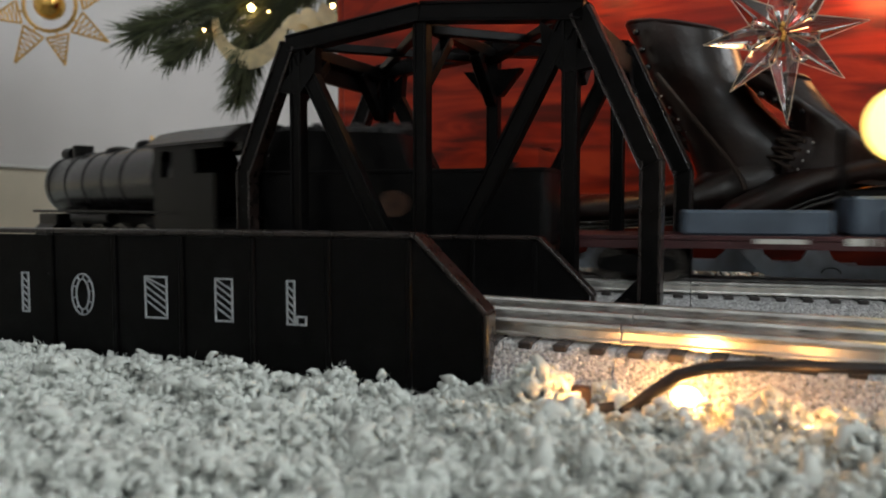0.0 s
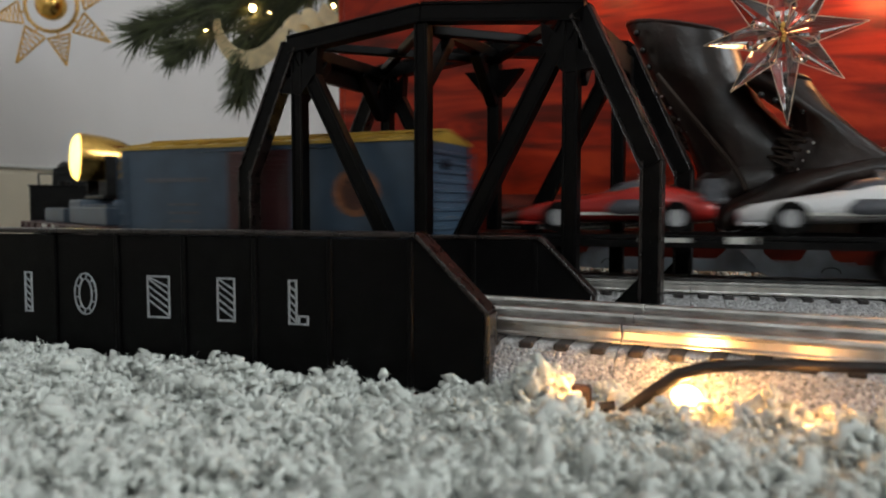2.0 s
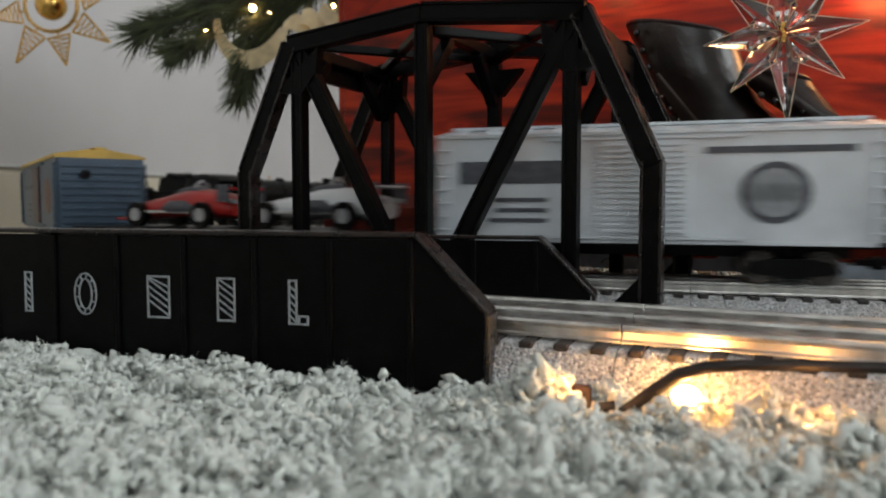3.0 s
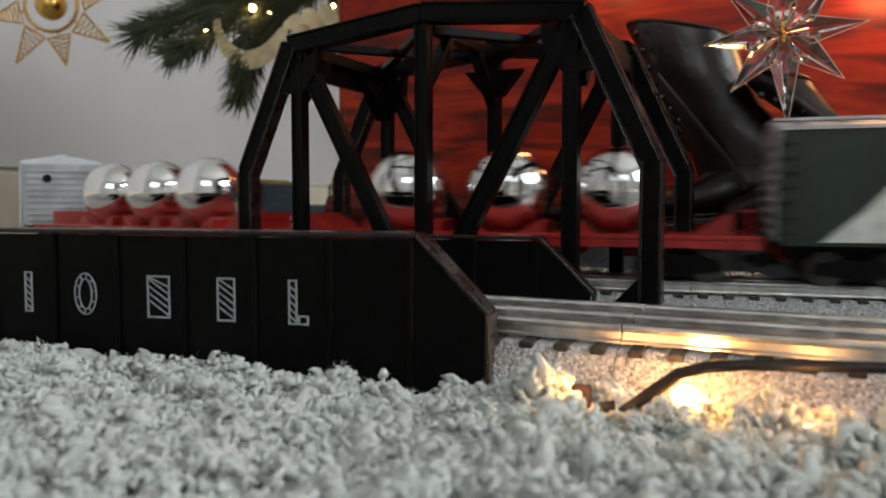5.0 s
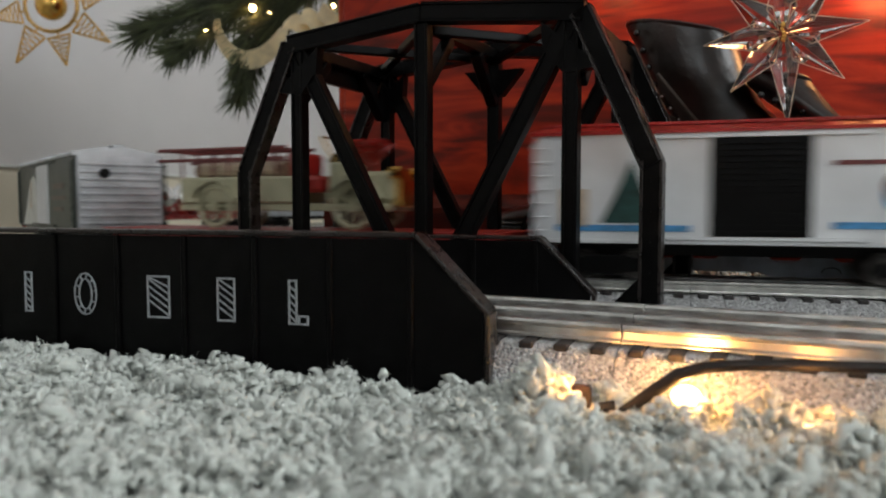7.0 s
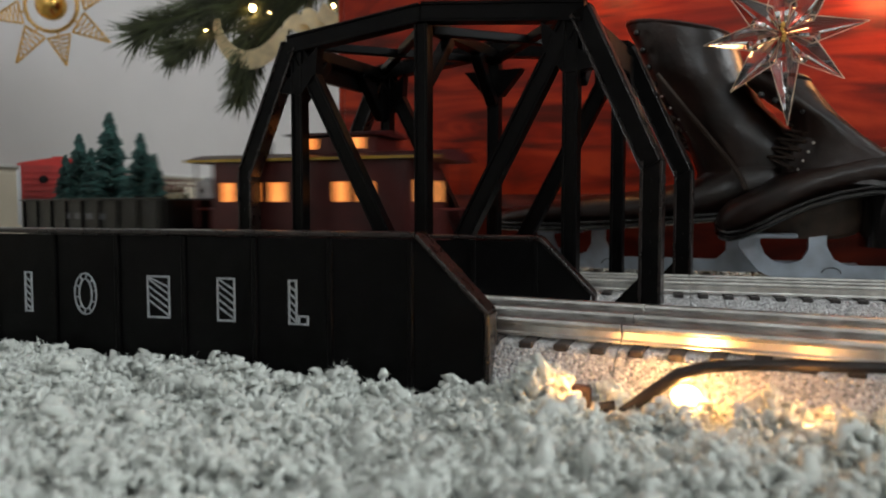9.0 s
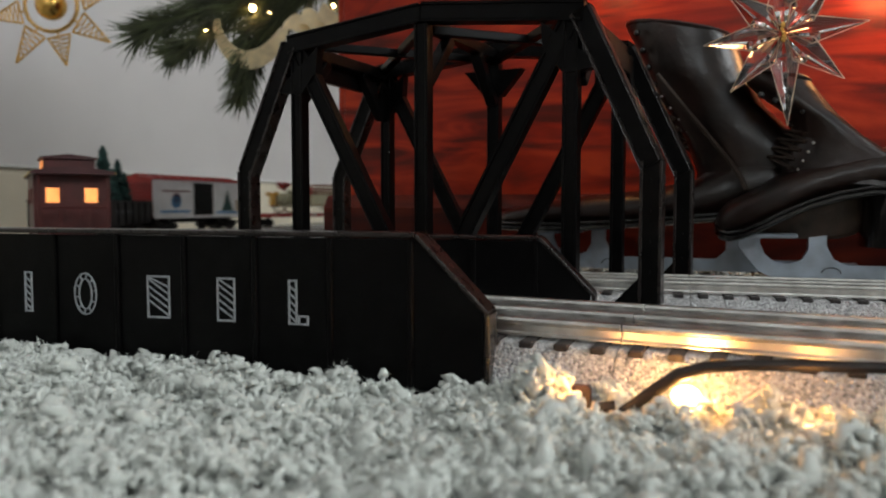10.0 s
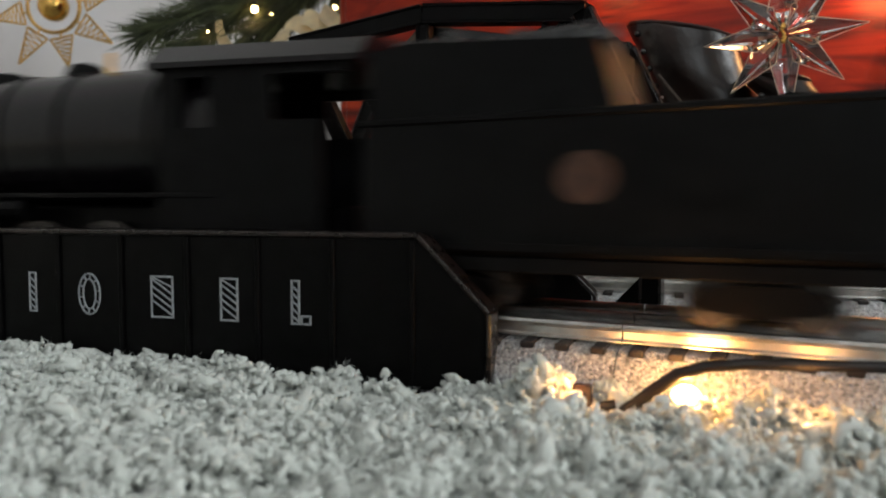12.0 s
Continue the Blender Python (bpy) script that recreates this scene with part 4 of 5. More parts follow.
            if kind == "disc":
                rod(bm, ((a + b) / 2, y - 0.2, (z0 + z1) / 2), ((a + b) / 2, y + 0.2, (z0 + z1) / 2), (z1 - z0) / 2, 24)
            elif kind == "fir":
                prism(bm, [(a, z0), (b, z0), ((a + b) / 2 + (b - a) * 0.22, (z0 + z1) / 2), ((a + b) / 2, z1), ((a + b) / 2 - (b - a) * 0.22, (z0 + z1) / 2)], y - 0.2, y + 0.2)
            elif kind == "hill":
                prism(bm, [(a, z0), (b, z0), (a + (b - a) * 0.75, z0 + (z1 - z0) * 0.35), (a + (b - a) * 0.45, z0 + (z1 - z0) * 0.9), (a + (b - a) * 0.2, z1), (a, z0 + (z1 - z0) * 0.8)], y - 0.2, y + 0.2)
            else:
                box(bm, a, b, y - 0.2, y + 0.2, z0, z1)
            part("print", bm, material, ob)
    return ob


def flat_bed(name, L, label, category, material, z0=15.5, z1=21.0):
    ob = car(name, L, label, category)
    h = L / 2
    bm = boxed(-h + 1, h - 1, -27, 27, z1 - 2, z1, bev=0.3)
    part("deck", bm, material, ob)
    for s in (-1, 1):
        o = [(-h + 1, z1 - 2.2), (h - 1, z1 - 2.2), (h - 1, z1 - 6), (h - 40, z0), (-h + 40, z0), (-h + 1, z1 - 6)]
        part("side_sill", prism(bmesh.new(), o, s * 26 - 1, s * 26 + 1), material, ob)
        part("print", boxed(-14, -2, s * 27.2 - 0.2, s * 27.2 + 0.2, z0 + 2, z0 + 5), PRINT_SNOW, ob)
        part("print", boxed(12, 34, s * 27.2 - 0.2, s * 27.2 + 0.2, z0 + 2.4, z0 + 4.4), PRINT_SNOW, ob)
        for k in range(10):
            x = -h + 12 + k * (L - 24) / 9
            part("stake_pocket", boxed(x - 1.2, x + 1.2, s * 27.4 - 0.7, s * 27.4 + 0.7, z1 - 5, z1 - 0.6), material, ob)
    return ob


def searchlight_car():
    L = 230
    ob = flat_bed("toy_searchlight_car", L, "maroon toy flatcar with blue-grey housing and lit searchlight", "toy train car", MAROON)
    part("housing", boxed(-104, -18, -19, 19, 21, 33, bev=1.0), BLUEGREY, ob)
    for k in range(6):
        part("housing_vent", boxed(-98 + 12 * k, -90 + 12 * k, -17, 17, 33, 34.6, bev=0.4), BLUEGREY, ob)
    part("housing", boxed(2, 62, -19, 19, 21, 32, bev=1.0), BLUEGREY, ob)
    part("pedestal", boxed(-38, -6, -17, 17, 21, 38, bev=1.2), BLUEGREY, ob)
    y = part("yoke", boxed(-52.5, -3.5, -6, 6, 38, 41, bev=0.6), LOCO, ob)
    for s in (-1, 1):
        part("yoke_arm", boxed(-28 + s * 23.5 - 1, -28 + s * 23.5 + 1, -4, 4, 38, 68, bev=0.4), LOCO, y)
    d = Vector((0.12, 0.98, 0.05)).normalized()
    n = Vector((-28, 0, 67))
    back = loft(bmesh.new(), [(n + d * t, d.orthogonal().normalized() * r, d.cross(d.orthogonal().normalized()) * r) for t, r in ((-21, 7), (-19, 11), (-12, 14), (0, 16.2), (12, 17), (15, 17))], 28, 2.0)
    lamp = part("searchlight_drum", back, GOLD_BALL, ob, "polished gold searchlight drum", smooth=True)
    part("lens", loft(bmesh.new(), [(n + d * t, d.orthogonal().normalized() * r, d.cross(d.orthogonal().normalized()) * r) for t, r in ((15.1, 16.4), (17.5, 15), (19.4, 10), (20, 4))], 28, 2.0), SEARCH, lamp, "glowing yellow-white lens", smooth=True)
    return ob


def race_car(m, material, label, parent_group="race cars"):
    ob = thing("toy_race_car", m, label, "toy car", parent_group)
    sec = [(46, 8, 7, 3), (40, 9, 12, 4.5), (24, 10.5, 14, 6), (8, 12, 16, 7), (-8, 14, 16, 8.5), (-22, 14, 15.5, 8.5), (-36, 12, 14, 7), (-44, 10.5, 10, 4.5)]
    part("body", loft(bmesh.new(), [((x, 0, z), (0, w, 0), (0, 0, h)) for x, z, w, h in sec], 18, 2.6), material, ob, smooth=True)
    part("windscreen", loft(bmesh.new(), [((x, 0, z), (0, w, 0), (0, 0, h)) for x, z, w, h in ((4, 19, 9, 1), (-2, 20, 10, 4), (-10, 21, 9, 4.5), (-20, 20, 7, 2))], 14), PRINT_DK, ob, smooth=True)
    for x in (26, -27):
        for s in (-1, 1):
            w = part("wheel", rod(bmesh.new(), (x, s * 13, 7.5), (x, s * 18, 7.5), 7.5, 18), LOCO, ob)
            part("hub", rod(bmesh.new(), (x, s * 17.5, 7.5), (x, s * 18.4, 7.5), 4, 12), SILVER, w)
    wing = part("rear_wing", boxed(-47, -39, -15, 15, 22, 23.4, bev=0.4), material, ob)
    for s in (-1, 1):
        part("wing_plate", boxed(-47, -38, s * 15 - 0.6, s * 15 + 0.6, 15, 25, bev=0.2), PRINT_DK, wing)
        part("side_scoop", loft(bmesh.new(), [((x, s * 14.5, z), (0, 3, 0), (0, 0, h)) for x, z, h in ((4, 11, 1.5), (0, 12, 4), (-14, 12, 4), (-20, 11, 1.5))], 10), PRINT_DK, ob, smooth=True)
        part("stripe", boxed(-18, 30, s * 16.2 - 0.3, s * 16.2 + 0.3, 8.6, 10, bev=0.1), PRINT_SNOW, ob)
        part("exhaust", rod(bmesh.new(), (-30, s * 9, 17), (-48, s * 9, 15), 1.3, 8), SILVER, ob)
    hoop = tube(bmesh.new(), [(-12, 6 * math.cos(q), 20 + 8 * math.sin(q)) for q in (0.25 * k * math.pi for k in range(5))], 0.8, 6)
    part("roll_hoop", hoop, SILVER, ob, smooth=True)
    part("front_wing", boxed(36, 46, -15, 15, 4, 5.6, bev=0.4), material, ob)
    part("number_disc", rod(bmesh.new(), (-34, -15.2, 14), (-34, -15.8, 14), 4, 16), PALE, ob)
    return ob


def mirror_ball_thing(m):
    ob = thing("silver_ball_ornament", m, "mirror-bright silver glass ball ornament in a red cradle", "ornament", "silver balls")
    part("globe", ball(bmesh.new(), (0, 0, 20.6), 20.6, 28, 18), CHROME, ob, smooth=True)
    return ob


def ball_flat(L):
    ob = flat_bed("toy_flatcar", L, "red toy flatcar with cradles for silver balls", "toy flatcar", RED)
    for k in (-1, 0, 1):
        x = k * 53
        bm = bmesh.new()
        for s in (-1, 1):
            prism(bm, [(x + s * 8, 21), (x + s * 20, 21), (x + s * 20, 26), (x + s * 18, 27.5)], -14, 14)
        part("cradle", bm, RED, ob)
    for s in (-1, 1):
        h = L / 2 - 12
        part("bulkhead", prism(bmesh.new(), [(s * h, 21), (s * (h - 16), 21), (s * (h - 2), 30), (s * h, 30)], -18, 18), RED, ob)
    bm = rod(bmesh.new(), (-L / 2 + 5, 14, 21), (-L / 2 + 5, 14, 31), 0.9, 6)
    rod(bm, (-L / 2 + 5, 14, 31), (-L / 2 + 5, 14, 32.2), 4.5, 12)
    part("brake_stand", bm, RED, ob)
    return ob


def old_truck(m):
    ob = thing("toy_truck", m, "cream antique toy fire truck with red ladder rack and brass trim", "toy truck")
    part("chassis", boxed(-72, 64, -15, 15, 10, 14, bev=0.5), CREAM, ob)
    part("hood", boxed(36, 66, -11, 11, 14, 31, bev=2.5), CREAM, ob)
    part("radiator", boxed(66.2, 69, -9, 9, 12, 32, bev=0.8), GOLD_BALL, ob)
    part("body", boxed(-70, 10, -17, 17, 14, 29, bev=1.2), CREAM, ob)
    part("cowl", boxed(28, 36, -13, 13, 14, 36, bev=1), CREAM, ob)
    part("seat", boxed(8, 24, -14, 14, 20, 29, bev=2), RED, ob)
    part("seat_back", boxed(4, 9, -14, 14, 26, 42, bev=1.5), RED, ob)
    bm = bmesh.new()
    for s in (-1, 1):
        for z in (39, 45):
            rod(bm, (-88, s * 14, z), (2, s * 14, z), 1.0, 6)
        for k in range(7):
            rod(bm, (-70 + 11 * k, s * 14, 29), (-70 + 11 * k, s * 14, 45), 0.7, 5)
    for k in range(9):
        rod(bm, (-86 + 10 * k, -14, 45), (-86 + 10 * k, 14, 45), 0.8, 5)
    part("ladder_rack", bm, PRINT_RED, ob)
    part("load", loft(bmesh.new(), [((x, 0, 33), (0, 11, 0), (0, 0, 5)) for x in (-64, -56, -40, -20, -8, -4)], 14), PRINT_TAN, ob)
    bm = bmesh.new()
    rod(bm, (30, -9, 36), (22, -9, 50), 0.7, 5)
    rod(bm, (30, 9, 36), (22, 9, 50), 0.7, 5)
    rod(bm, (22, -9, 50), (22, 9, 50), 0.7, 5)
    part("windscreen", bm, GOLD_BALL, ob)
    part("steering_wheel", rod(bmesh.new(), (24, 4, 38), (22.6, 4, 40), 5, 14), LOCO, ob)
    bm = bmesh.new()
    for k in range(9):      # loops of the bow
        a = k * math.tau / 9
        tube(bm, [(48 + 11 * math.cos(a + q) * math.sin(2.2 * f), 11 * math.sin(a + q) * math.sin(2.2 * f), 35 + 10 * math.sin(1.5 * f) + (k % 3) * 1.6) for f, q in ((0.0, 0), (0.4, -0.2), (0.8, -0.12), (1.2, 0.12), (0.8, 0.3), (0.3, 0.2))], [1.2, 2.6, 3.2, 3.2, 2.6, 1.2], 6, flat=0.3)
    part("bow", bm, RED, ob, "red ribbon bow tied on the hood", smooth=True)
    for x in (46, -44):
        for s in (-1, 1):
            bm = bmesh.new()
            n = 20
            tube(bm, [(x + math.cos(k * math.tau / n) * 11, s * 17, 12.5 + math.sin(k * math.tau / n) * 11) for k in range(n + 1)], 1.6, 6)
            w = part("wheel", bm, CREAM, ob)
            bm = rod(bmesh.new(), (x, s * 15.5, 12.5), (x, s * 19, 12.5), 3, 10)
            for k in range(10):
                a = k * math.tau / 10
                rod(bm, (x, s * 17, 12.5), (x + math.cos(a) * 10.5, s * 17, 12.5 + math.sin(a) * 10.5), 0.6, 5)
            part("spokes", bm, CREAM, w)
            o = [(x + math.cos(a) * 15, 12.5 + math.sin(a) * 15) for a in (0.3, 0.8, 1.3, 1.8, 2.4, 2.8)]
            bm = bmesh.new()
            for p, q in zip(o, o[1:]):
                beam(bm, (p[0], s * 16.5, p[1]), (q[0], s * 16.5, q[1]), 1.2, 7, 0.1)
            part("mudguard", bm, CREAM, ob)
    part("headlamp", rod(bmesh.new(), (66, -12, 30), (71, -12, 30), 3.4, 12), GOLD_BALL, ob)
    part("headlamp", rod(bmesh.new(), (66, 12, 30), (71, 12, 30), 3.4, 12), GOLD_BALL, ob)
    return ob


def fir_tree(m):
    ob = thing("model_fir_tree", m, "small green bottle-brush fir tree standing in the gondola", "model tree", "gondola firs")
    rng = random.Random(9)
    part("trunk", rod(bmesh.new(), (0, 0, 0), (0, 0, 52), 1.2, 6, 0.4), TWIG, ob)
    vs, fs = [], []
    for i in range(520):
        f = rng.random() ** 0.8
        z = 8 + 46 * f
        r = (12.5 * (1 - f) + 1.5) * (0.75 + 0.4 * rng.random()) * (0.8 + 0.35 * abs(math.sin(f * 19)))
        a = rng.random() * math.tau
        d, t = Vector((math.cos(a), math.sin(a), 0)), Vector((-math.sin(a), math.cos(a), 0))
        k = len(vs)
        c = Vector((0, 0, z))
        vs += [c + t * 0.9, c - t * 0.9, c + d * r + Vector((0, 0, 1.5)) + t * 0.5, c + d * r + Vector((0, 0, 1.5)) - t * 0.5, c + d * r * 0.6 + Vector((0, 0, 3.2))]
        fs += [(k, k + 1, k + 3, k + 2), (k, k + 2, k + 4), (k + 1, k + 4, k + 3), (k + 2, k + 3, k + 4)]
    tagged(from_lists("foliage", vs, fs, FIR, ob), kind="stuff")
    return ob


def gondola(L):
    ob = car("toy_gondola", L, "black toy gondola car carrying small fir trees", "toy gondola")
    h = L / 2
    part("floor", boxed(-h + 1, h - 1, -25, 25, 12, 16, bev=0.3), LOCO, ob)
    for s in (-1, 1):
        part("side_wall", boxed(-h + 1, h - 1, s * 26 - 1, s * 26 + 1, 14, 37, bev=0.3), LOCO, ob)
        part("end_wall", boxed(s * (h - 2) - 1, s * (h - 2) + 1, -25, 25, 16, 37, bev=0.3), LOCO, ob)
        part("top_rail", boxed(-h, h, s * 26.5 - 1.4, s * 26.5 + 1.4, 37, 38.6, bev=0.3), LOCO, ob)
        for k in range(9):
            x = -h + 7 + k * (L - 14) / 8
            part("stake", boxed(x - 1.2, x + 1.2, s * 27.4 - 0.8, s * 27.4 + 0.8, 14, 37), LOCO, ob)
        for k in range(4):
            part("print", boxed(-34 + 18 * k, -24 + 18 * k, s * 27.15 - 0.15, s * 27.15 + 0.15, 25, 29), PRINT_DK, ob)
    return ob


def caboose(L):
    ob = car("toy_caboose", L, "dark red toy caboose with warmly lit windows", "toy caboose")
    h = L / 2
    b = h - 14
    part("floor", boxed(-h, h, -25, 25, 12, 16, bev=0.4), CABRED, ob)
    wins = [(-38, -29), (-24, -16), (12, 22), (28, 38), (43, 52)]
    for s in (-1, 1):
        bm = bmesh.new()
        xs = sorted({-b, b, *[v for w in wins for v in w]})
        y0, y1 = s * 25 - 0.9, s * 25 + 0.9
        box(bm, -b, b, y0, y1, 15, 36)
        box(bm, -b, b, y0, y1, 46, 57)
        for xa, xb in zip(xs, xs[1:]):
            if (xa, xb) not in wins:
                box(bm, xa, xb, y0, y1, 36, 46)
        part("side_wall", bm, CABRED, ob)
        for xa, xb in wins:
            w = part("window", boxed(xa, xb, s * 24.6 - 0.3, s * 24.6 + 0.3, 36, 46), WINDOW_LIT, ob, "glowing orange window")
            bm = bmesh.new()
            for q in ((xa - 1, xa, 35, 47), (xb, xb + 1, 35, 47)):
                box(bm, q[0], q[1], s * 26 - 0.3, s * 26 + 0.3, q[2], q[3])
            box(bm, xa - 1, xb + 1, s * 26 - 0.3, s * 26 + 0.3, 34, 35)
            part("frame", bm, CABRED, w)
        part("end_wall", boxed(s * b - 0.9, s * b + 0.9, -24, 24, 15, 58), CABRED, ob)
        e = s * (b + 1.1)
        for y in (-17, 9):
            part("window", boxed(e - 0.2, e + 0.2, y, y + 9, 36, 47), WINDOW_LIT, ob, "glowing orange window")
        part("end_door", boxed(e - 0.4, e + 0.4, -6, 6, 16, 50, bev=0.2), CABRED, ob)
        bm = bmesh.new()
        for y in (-22, -10, 10, 22):
            rod(bm, (s * (h - 1), y, 15), (s * (h - 1), y, 32), 0.7, 5)
        rod(bm, (s * (h - 1), -23, 32), (s * (h - 1), 23, 32), 0.7, 5)
        for y in (-23, 23):
            rod(bm, (s * (h - 1), y, 15), (s * (h - 1), y, 58), 0.7, 5)
        part("railing", bm, CABRED, ob)
        for y in (-1, 1):
            part("steps", boxed(s * (h - 10) - 4, s * (h - 10) + 4, y * 23 - 3, y * 23 + 3, 4, 12, bev=0.4), CABRED, ob)
    part("roof", prism(bmesh.new(), [(-28, 57), (28, 57), (28, 58.6), (15, 61.5), (0, 62.6), (-15, 61.5), (-28, 58.6)], -h - 2, h + 2), MAROON, ob, m=pose(0, 0, 0, 0, 0, -90))
    part("roof_edge", boxed(-h - 2, h + 2, -28.8, -28.2, 57, 58.4), YELLOW, ob)
    part("roof_edge", boxed(-h - 2, h + 2, 28.2, 28.8, 57, 58.4), YELLOW, ob)
    c = part("cupola", boxed(-34, 12, -18, 18, 60, 70, bev=0.8), CABRED, ob)
    part("cupola_roof", prism(bmesh.new(), [(-20, 70), (20, 70), (20, 71.2), (0, 73.6), (-20, 71.2)], -37, 15), MAROON, ob, m=pose(0, 0, 0, 0, 0, -90))
    for s in (-1, 1):
        for x in (-29, -2):
            part("window", boxed(x, x + 9, s * 18.2 - 0.2, s * 18.2 + 0.2, 63.2, 68.6), WINDOW_LIT, c, "glowing orange window")
    part("smokestack", rod(bmesh.new(), (34, 8, 60), (34, 8, 69), 2.4, 10), LOCO, ob)
    return ob


def locomotive():
    """Steam locomotive, about 236 long, nose at +118."""
    ob = thing("toy_locomotive", Matrix(), "black toy steam locomotive with long boiler and cab", "toy locomotive", "toy train")
    part("boiler", loft(bmesh.new(), [((x, 0, 33 + r), (0, r * 0.9, 0), (0, 0, r)) for x, r in ((-88, 27.5), (-40, 27.3), (30, 26.4), (96, 25.6), (98, 24.6))], 32, 2.0), ROOF_BLACK, ob, smooth=True)
    for x, r in ((-60, 27.8), (-20, 27.4), (6, 27.0), (34, 26.7), (62, 26.3), (90, 26.0)):
        part("boiler_band", loft(bmesh.new(), [((x + q, 0, 33 + r), (0, r * 0.9, 0), (0, 0, r)) for q in (-1, 1)], 32, 2.0), LOCO, ob, smooth=True)
    f = part("smokebox_front", loft(bmesh.new(), [((x, 0, 58), (0, r * 0.9, 0), (0, 0, r)) for x, r in ((98.2, 24.4), (101, 23), (103, 16), (104, 6))], 28, 2.0), LOCO, ob, smooth=True)
    part("number_plate", boxed(104, 105, -5, 5, 50, 55), SILVER, f)
    h = part("headlight", rod(bmesh.new(), (92, 0, 87), (104, 0, 87), 5.5, 16), LOCO, ob)
    part("lens", rod(bmesh.new(), (104.1, 0, 87), (104.8, 0, 87), 4.4, 16), PRINT_SNOW, h)
    part("smokestack", rod(bmesh.new(), (78, 0, 80), (78, 0, 93), 7, 16, 7.8), LOCO, ob, smooth=True)
    for x, r, t in ((56, 10, 86), (22, 11, 89), (-14, 8, 92)):
        part("dome", loft(bmesh.new(), [((x, 0, z), (r * k, 0, 0), (0, r * k, 0)) for z, k in ((70, 1.1), (t - 5, 1), (t - 1.5, 0.8), (t, 0.35))], 18, 2.0), LOCO, ob, smooth=True)
    part("bell", rod(bmesh.new(), (38, 0, 78), (38, 0, 88), 4, 12, 2), GOLD, ob)
    part("whistle", rod(bmesh.new(), (-30, 6, 80), (-30, 6, 94), 1.2, 6), GOLD, ob)
    for s in (-1, 1):
        part("running_board", boxed(-88, 108, s * 23 - 4.5, s * 23 + 4.5, 35, 37, bev=0.4), LOCO, ob)
        bm = bmesh.new()
        tube(bm, [(-84, s * 22, 66), (40, s * 21.4, 66), (96, s * 20, 65)], 0.8, 6)
        part("handrail", bm, LOCO, ob)
        part("air_tank", rod(bmesh.new(), (-8, s * 24, 31), (44, s * 24, 31), 4.5, 12), LOCO, ob)
        c = part("cylinder", rod(bmesh.new(), (68, s * 23, 18), (96, s * 23, 18), 8.5, 16), LOCO, ob)
        part("steam_chest", boxed(66, 96, s * 22 - 6, s * 22 + 6, 24, 34, bev=1), LOCO, c)
        for k in range(4):
            x = -38 + 30 * k
            w = part("driving_wheel", rod(bmesh.new(), (x, s * 13.6, 13.5), (x, s * 18.6, 13.5), 13.5, 28), WHEEL, ob)
            bm = rod(bmesh.new(), (x, s * 18.4, 13.5), (x, s * 19.6, 13.5), 4, 12)
            for q in range(10):
                a = q * math.tau / 10
                rod(bm, (x, s * 19, 13.5), (x + math.cos(a) * 11.6, s * 19, 13.5 + math.sin(a) * 11.6), 0.8, 5)
            part("spokes", bm, LOCO, w)
        part("side_rod", boxed(-42, 56, s * 21 - 0.8, s * 21 + 0.8, 8.6, 11.4, bev=0.3), WHEEL, ob)
        part("main_rod", beam(bmesh.new(), (-8, s * 22.6, 10), (78, s * 22.6, 18), 2.6, 1.2, 0.2), WHEEL, ob)
        for x, r in ((88, 7.5), (106, 7.5), (-84, 9), (-106, 9)):
            part("small_wheel", rod(bmesh.new(), (x, s * 13.6, r), (x, s * 18, r), r, 18), WHEEL, ob)
        part("cab_side", prism(bmesh.new(), [(-128, 24), (-66, 24), (-66, 80), (-74, 80), (-74, 60), (-86, 60), (-86, 80), (-108, 80), (-110, 62), (-128, 62)], s * 26 - 1, s * 26 + 1), LOCO, ob)
        part("cab_side_top", boxed(-136, -66, s * 26 - 1.02, s * 26 + 1.02, 78, 82), LOCO, ob)
    part("cab_front", boxed(-67, -65, -25, 25, 36, 84, bev=0.3), LOCO, ob)
    part("cab_roof", prism(bmesh.new(), [(-30, 81), (30, 81), (30, 83), (20, 91), (8, 94.5), (-8, 94.5), (-20, 91), (-30, 83)], -142, -62), ROOF_BLACK, ob, m=pose(0, 0, 0, 0, 0, -90))
    part("backhead", boxed(-100, -90, -18, 18, 26, 66, bev=2), LOCO, ob)
    part("frame", boxed(-134, 104, -11, 11, 15, 33, bev=1), LOCO, ob)
    part("pilot_deck", boxed(96, 114, -24, 24, 16, 22, bev=0.8), LOCO, ob)
    bm = bmesh.new()
    for k in range(-6, 7):
        rod(bm, (114, k * 3.6, 17), (120 - abs(k) * 0.9, k * 3.0, 3), 1.0, 5)
    part("pilot", bm, LOCO, ob)
    part("coupler", boxed(114, 122, -3, 3, 10, 14, bev=0.6), LOCO, ob)
    return ob


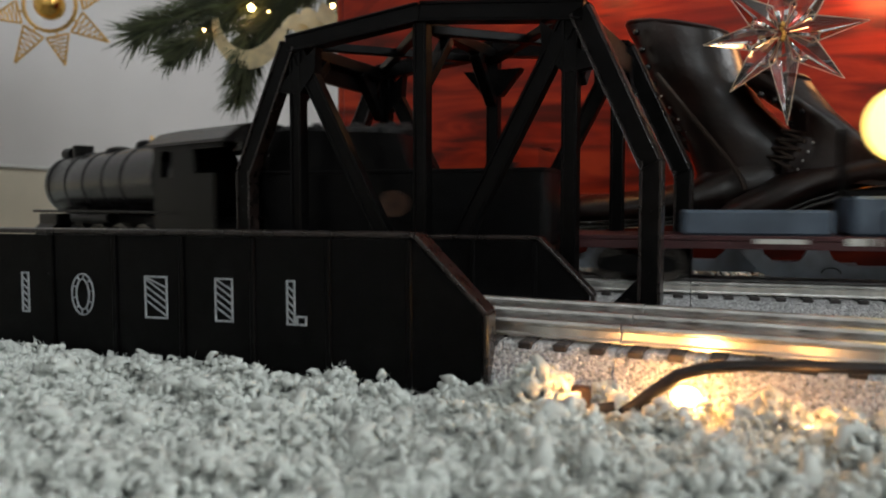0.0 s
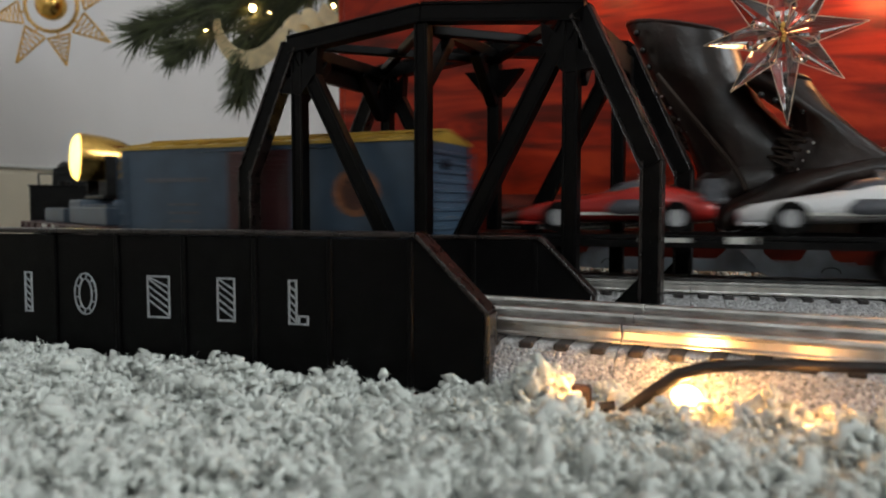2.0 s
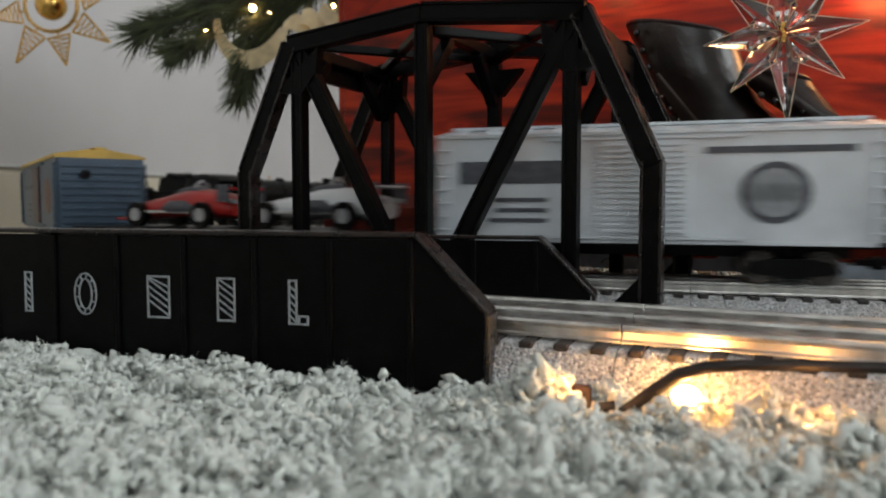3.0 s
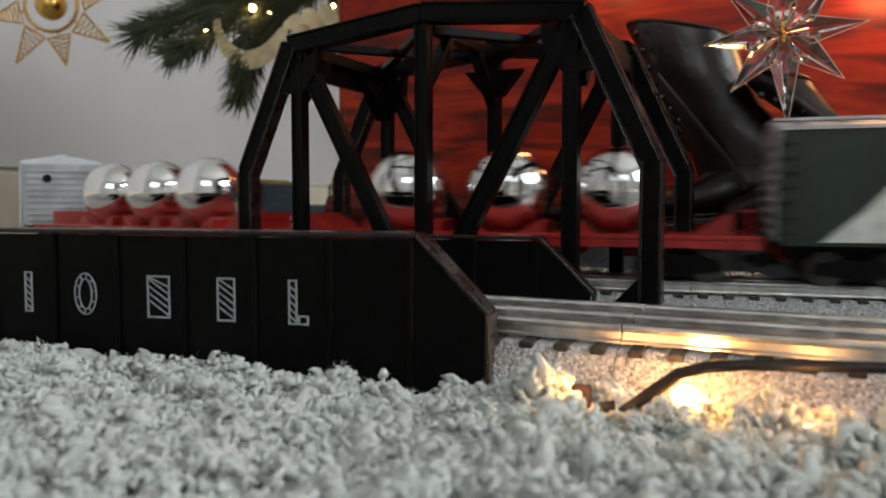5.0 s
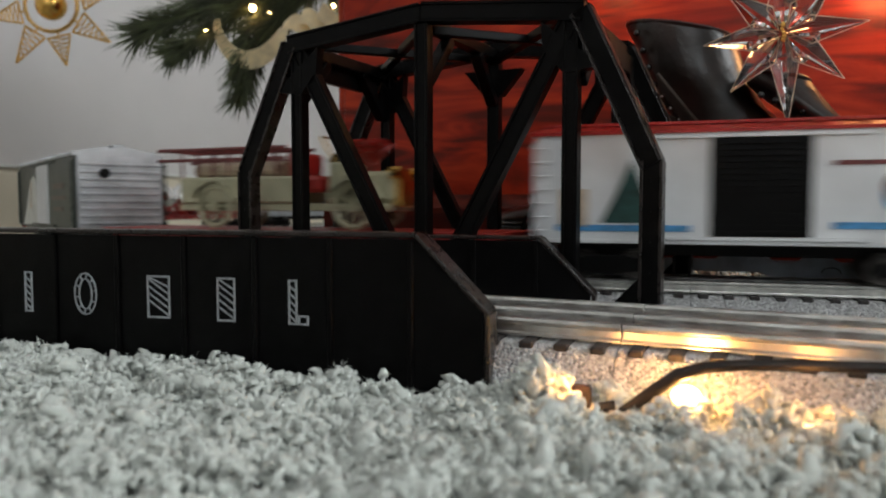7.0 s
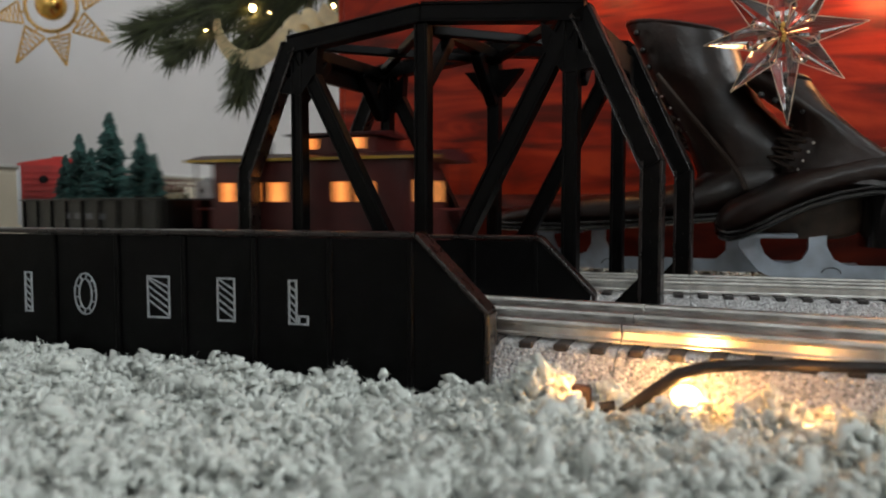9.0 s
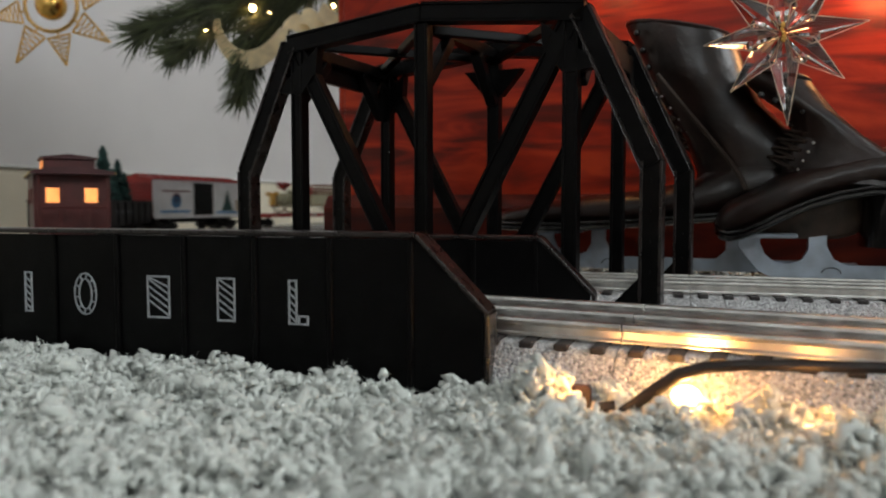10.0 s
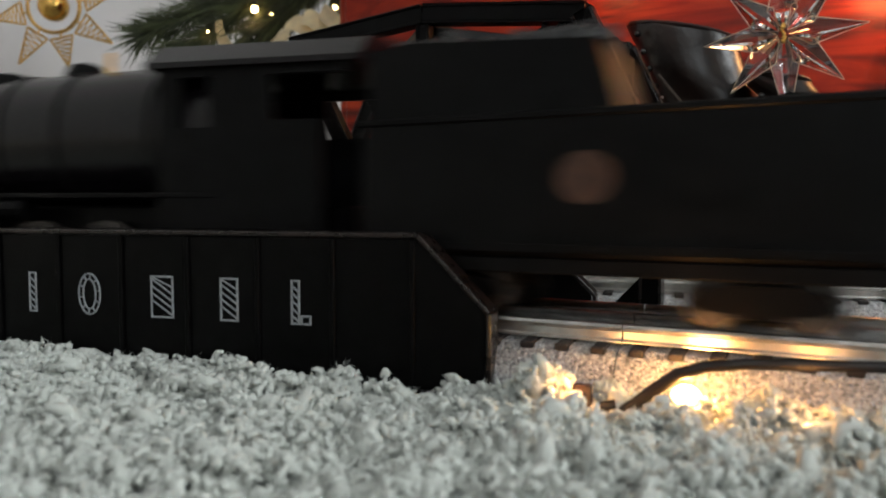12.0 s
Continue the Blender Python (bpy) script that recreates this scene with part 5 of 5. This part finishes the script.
def tender(L):
    ob = car("toy_tender", L, "black toy tender heaped with coal", "toy tender")
    h = L / 2
    part("frame", boxed(-h, h, -25, 25, 13, 18, bev=0.5), LOCO, ob)
    part("tank", boxed(-h + 3, h - 5, -26, 26, 18, 62, bev=1.5), LOCO, ob)
    part("tank_lip", boxed(-h + 2, h - 4, -26.8, 26.8, 60, 62.4, bev=0.5), LOCO, ob)
    part("coal_bunker", prism(bmesh.new(), [(-8, 62), (h - 6, 62), (h - 6, 86), (h - 20, 88), (-2, 84)], -22, 22, bev=0), LOCO, ob)
    bm = bmesh.new()
    rng = random.Random(3)
    for k in range(150):
        bmesh.ops.create_icosphere(bm, subdivisions=1, radius=2.2 + 2.2 * rng.random(), matrix=at_units(rng.uniform(0, h - 12), rng.uniform(-18, 18), rng.uniform(84, 90)))
    part("coal", bm, COAL, ob)
    part("water_hatch", rod(bmesh.new(), (-h + 28, 0, 62), (-h + 28, 0, 67), 6, 14), LOCO, ob)
    bm = bmesh.new()
    for s in (-1, 1):
        rod(bm, (-h + 6, s * 18, 62), (-h + 6, s * 18, 74), 0.8, 5)
    rod(bm, (-h + 6, -18, 74), (-h + 6, 18, 74), 0.8, 5)
    part("rear_rail", bm, LOCO, ob)
    for s in (-1, 1):
        part("print", rod(bmesh.new(), (0, s * 26.1, 42), (0, s * 26.5, 42), 8, 24), BRONZE, ob)
        part("side_rail", boxed(-h + 6, h - 8, s * 26.6 - 0.5, s * 26.6 + 0.5, 20, 22), LOCO, ob)
    return ob


def at_units(x, y, z):
    return Matrix.Translation((x, y, z))


START_SPEED, GAIN = 240.0, 4.5      # the train gathers speed
train = []           # thing, where its front is at the start, its length, load pieces


def couple(ob, front, length, loads=()):
    train.append((ob, front, length, loads))


loco = locomotive()
couple(loco, 474, 254)
coal_tender = tender(158)
couple(coal_tender, 208, 158)
couple(searchlight_car(), 46, 230)
couple(boxcar(198, "slate blue toy boxcar with yellow roof and maroon door", BLUE, YELLOW, MAROON, BLUE,
              [("disc", -72, -46, 30, 56, PRINT_ORANGE), ("disc", -68.5, -49.5, 33.5, 52.5, MAROON), ("bar", 34, 78, 50, 52.5, PRINT_DK), ("bar", 40, 62, 36, 37.6, PRINT_DK), ("bar", 40, 62, 31, 32.6, PRINT_DK), ("bar", 44, 60, 26, 27.6, PRINT_DK)]), -194, 198)
race_flat = flat_bed("toy_flatcar", 240, "black toy flatcar carrying two race cars", "toy flatcar", LOCO)
couple(race_flat, -401, 240, [(race_car(Matrix(), RED, "glossy red toy race car riding on the flatcar"), 46, 21, 0), (race_car(Matrix(), PALE, "white toy race car riding on the flatcar"), -54, 21, 0)])
couple(boxcar(192, "silver-white toy boxcar with printed sides", WHITE, WHITE, WHITE, SILVER,
              [("bar", 30, 84, 47, 58, PRINT_DK), ("bar", 42, 68, 38, 40, PRINT_DK), ("bar", 42, 66, 33, 35, PRINT_DK), ("bar", 42, 70, 28, 30, PRINT_DK), ("disc", -68, -40, 28, 56, PRINT_DK), ("disc", -65, -43, 31, 53, WHITE), ("bar", -66, -42, 38, 46, PRINT_DK), ("bar", -84, -26, 60, 63, PRINT_DK)]), -654, 192)
first_ball = mirror_ball_thing(Matrix())
for q in (0, 1):
    balls = []
    for k in (-1, 0, 1):
        b = first_ball if q == 0 and k == -1 else copy_thing(first_ball, Matrix())
        balls.append((b, k * 53, 21.5, 0))
    f = ball_flat(232) if q == 0 else None
    if f:
        ball_car = f
    else:
        f = copy_thing(ball_car, Matrix())
    couple(f, -879 - q * 241, 232, balls)
couple(boxcar(204, "dark green toy boxcar with white door and silver ends", GREEN, SILVER, PALE, SILVER,
              [("hill", 22, 84, 20, 60, PRINT_SNOW), ("bar", 44, 52, 34, 56, PRINT_TAN), ("bar", -70, -34, 48, 52, BRONZE), ("bar", -74, -30, 40, 43, BRONZE), ("bar", -66, -38, 32, 35, BRONZE)]), -1356, 204)
truck_flat = flat_bed("toy_flatcar", 252, "red toy flatcar carrying a cream antique truck", "toy flatcar", DARKRED)
couple(truck_flat, -1577, 252, [(old_truck(Matrix()), 4, 21, 180)])
couple(boxcar(194, "white toy boxcar with red roof, red ends and black door", PALE, RED, LOCO, DARKRED,
              [("fir", 40, 66, 28, 58, FIR), ("bar", 72, 84, 26, 44, PRINT_TAN), ("bar", 28, 86, 24, 27, PRINT_BLUE), ("bar", -84, -28, 26, 29, PRINT_BLUE), ("disc", -64, -46, 32, 50, PRINT_BLUE), ("disc", -60, -48, 36, 52, PRINT_RED), ("bar", -80, -28, 54, 56, PRINT_RED)]), -1841, 194)
firs = []
fir = fir_tree(Matrix())
for k, (x, s) in enumerate(((97, 1.0), (70, 1.25), (50, 1.05), (18, 1.45), (-28, 1.15), (-46, 0.9))):
    t = fir if k == 0 else copy_thing(fir, Matrix())
    t.scale = (s, s, s)
    firs.append((t, x, 16.0, 0))
couple(gondola(226), -2046, 226, firs)
couple(caboose(142), -2277, 142)

other_loco = copy_thing(loco, Matrix())
other_tender = copy_thing(coal_tender, Matrix())
loco.scale = coal_tender.scale = (1.0, 0.90, 0.83)
other_tender.scale = (1.0, 1.0, 0.94)
other_loco.scale = (1.0, 1.0, 0.98)


def motions():
    steps = [0.2 * k for k in range(61)]
    for ob, front, length, loads in train:
        rows = []
        for t in steps:
            s = front + START_SPEED * t + GAIN * t * t
            rows.append((t, on_track(oval, s - length + 30, s - 30)))
        walk(ob, rows)
        for load, x, z, turn in loads:
            walk(load, [(t, m @ at(x, 0, z, 0, 0, turn)) for t, m in rows])
    for ob, front, length in ((other_loco, 8, 254), (other_tender, -264, 158)):
        rows = []
        for t in steps:
            s = front + 312 - 398 * (12 - t)
            if s < -700:
                s = -700 + (s + 700) * 0.02
            rows.append((t, on_track(near_line, s - length + 30, s - 30, 1.6) @ pose(0, 0, 0, 2.4)))
        walk(ob, rows)


motions()
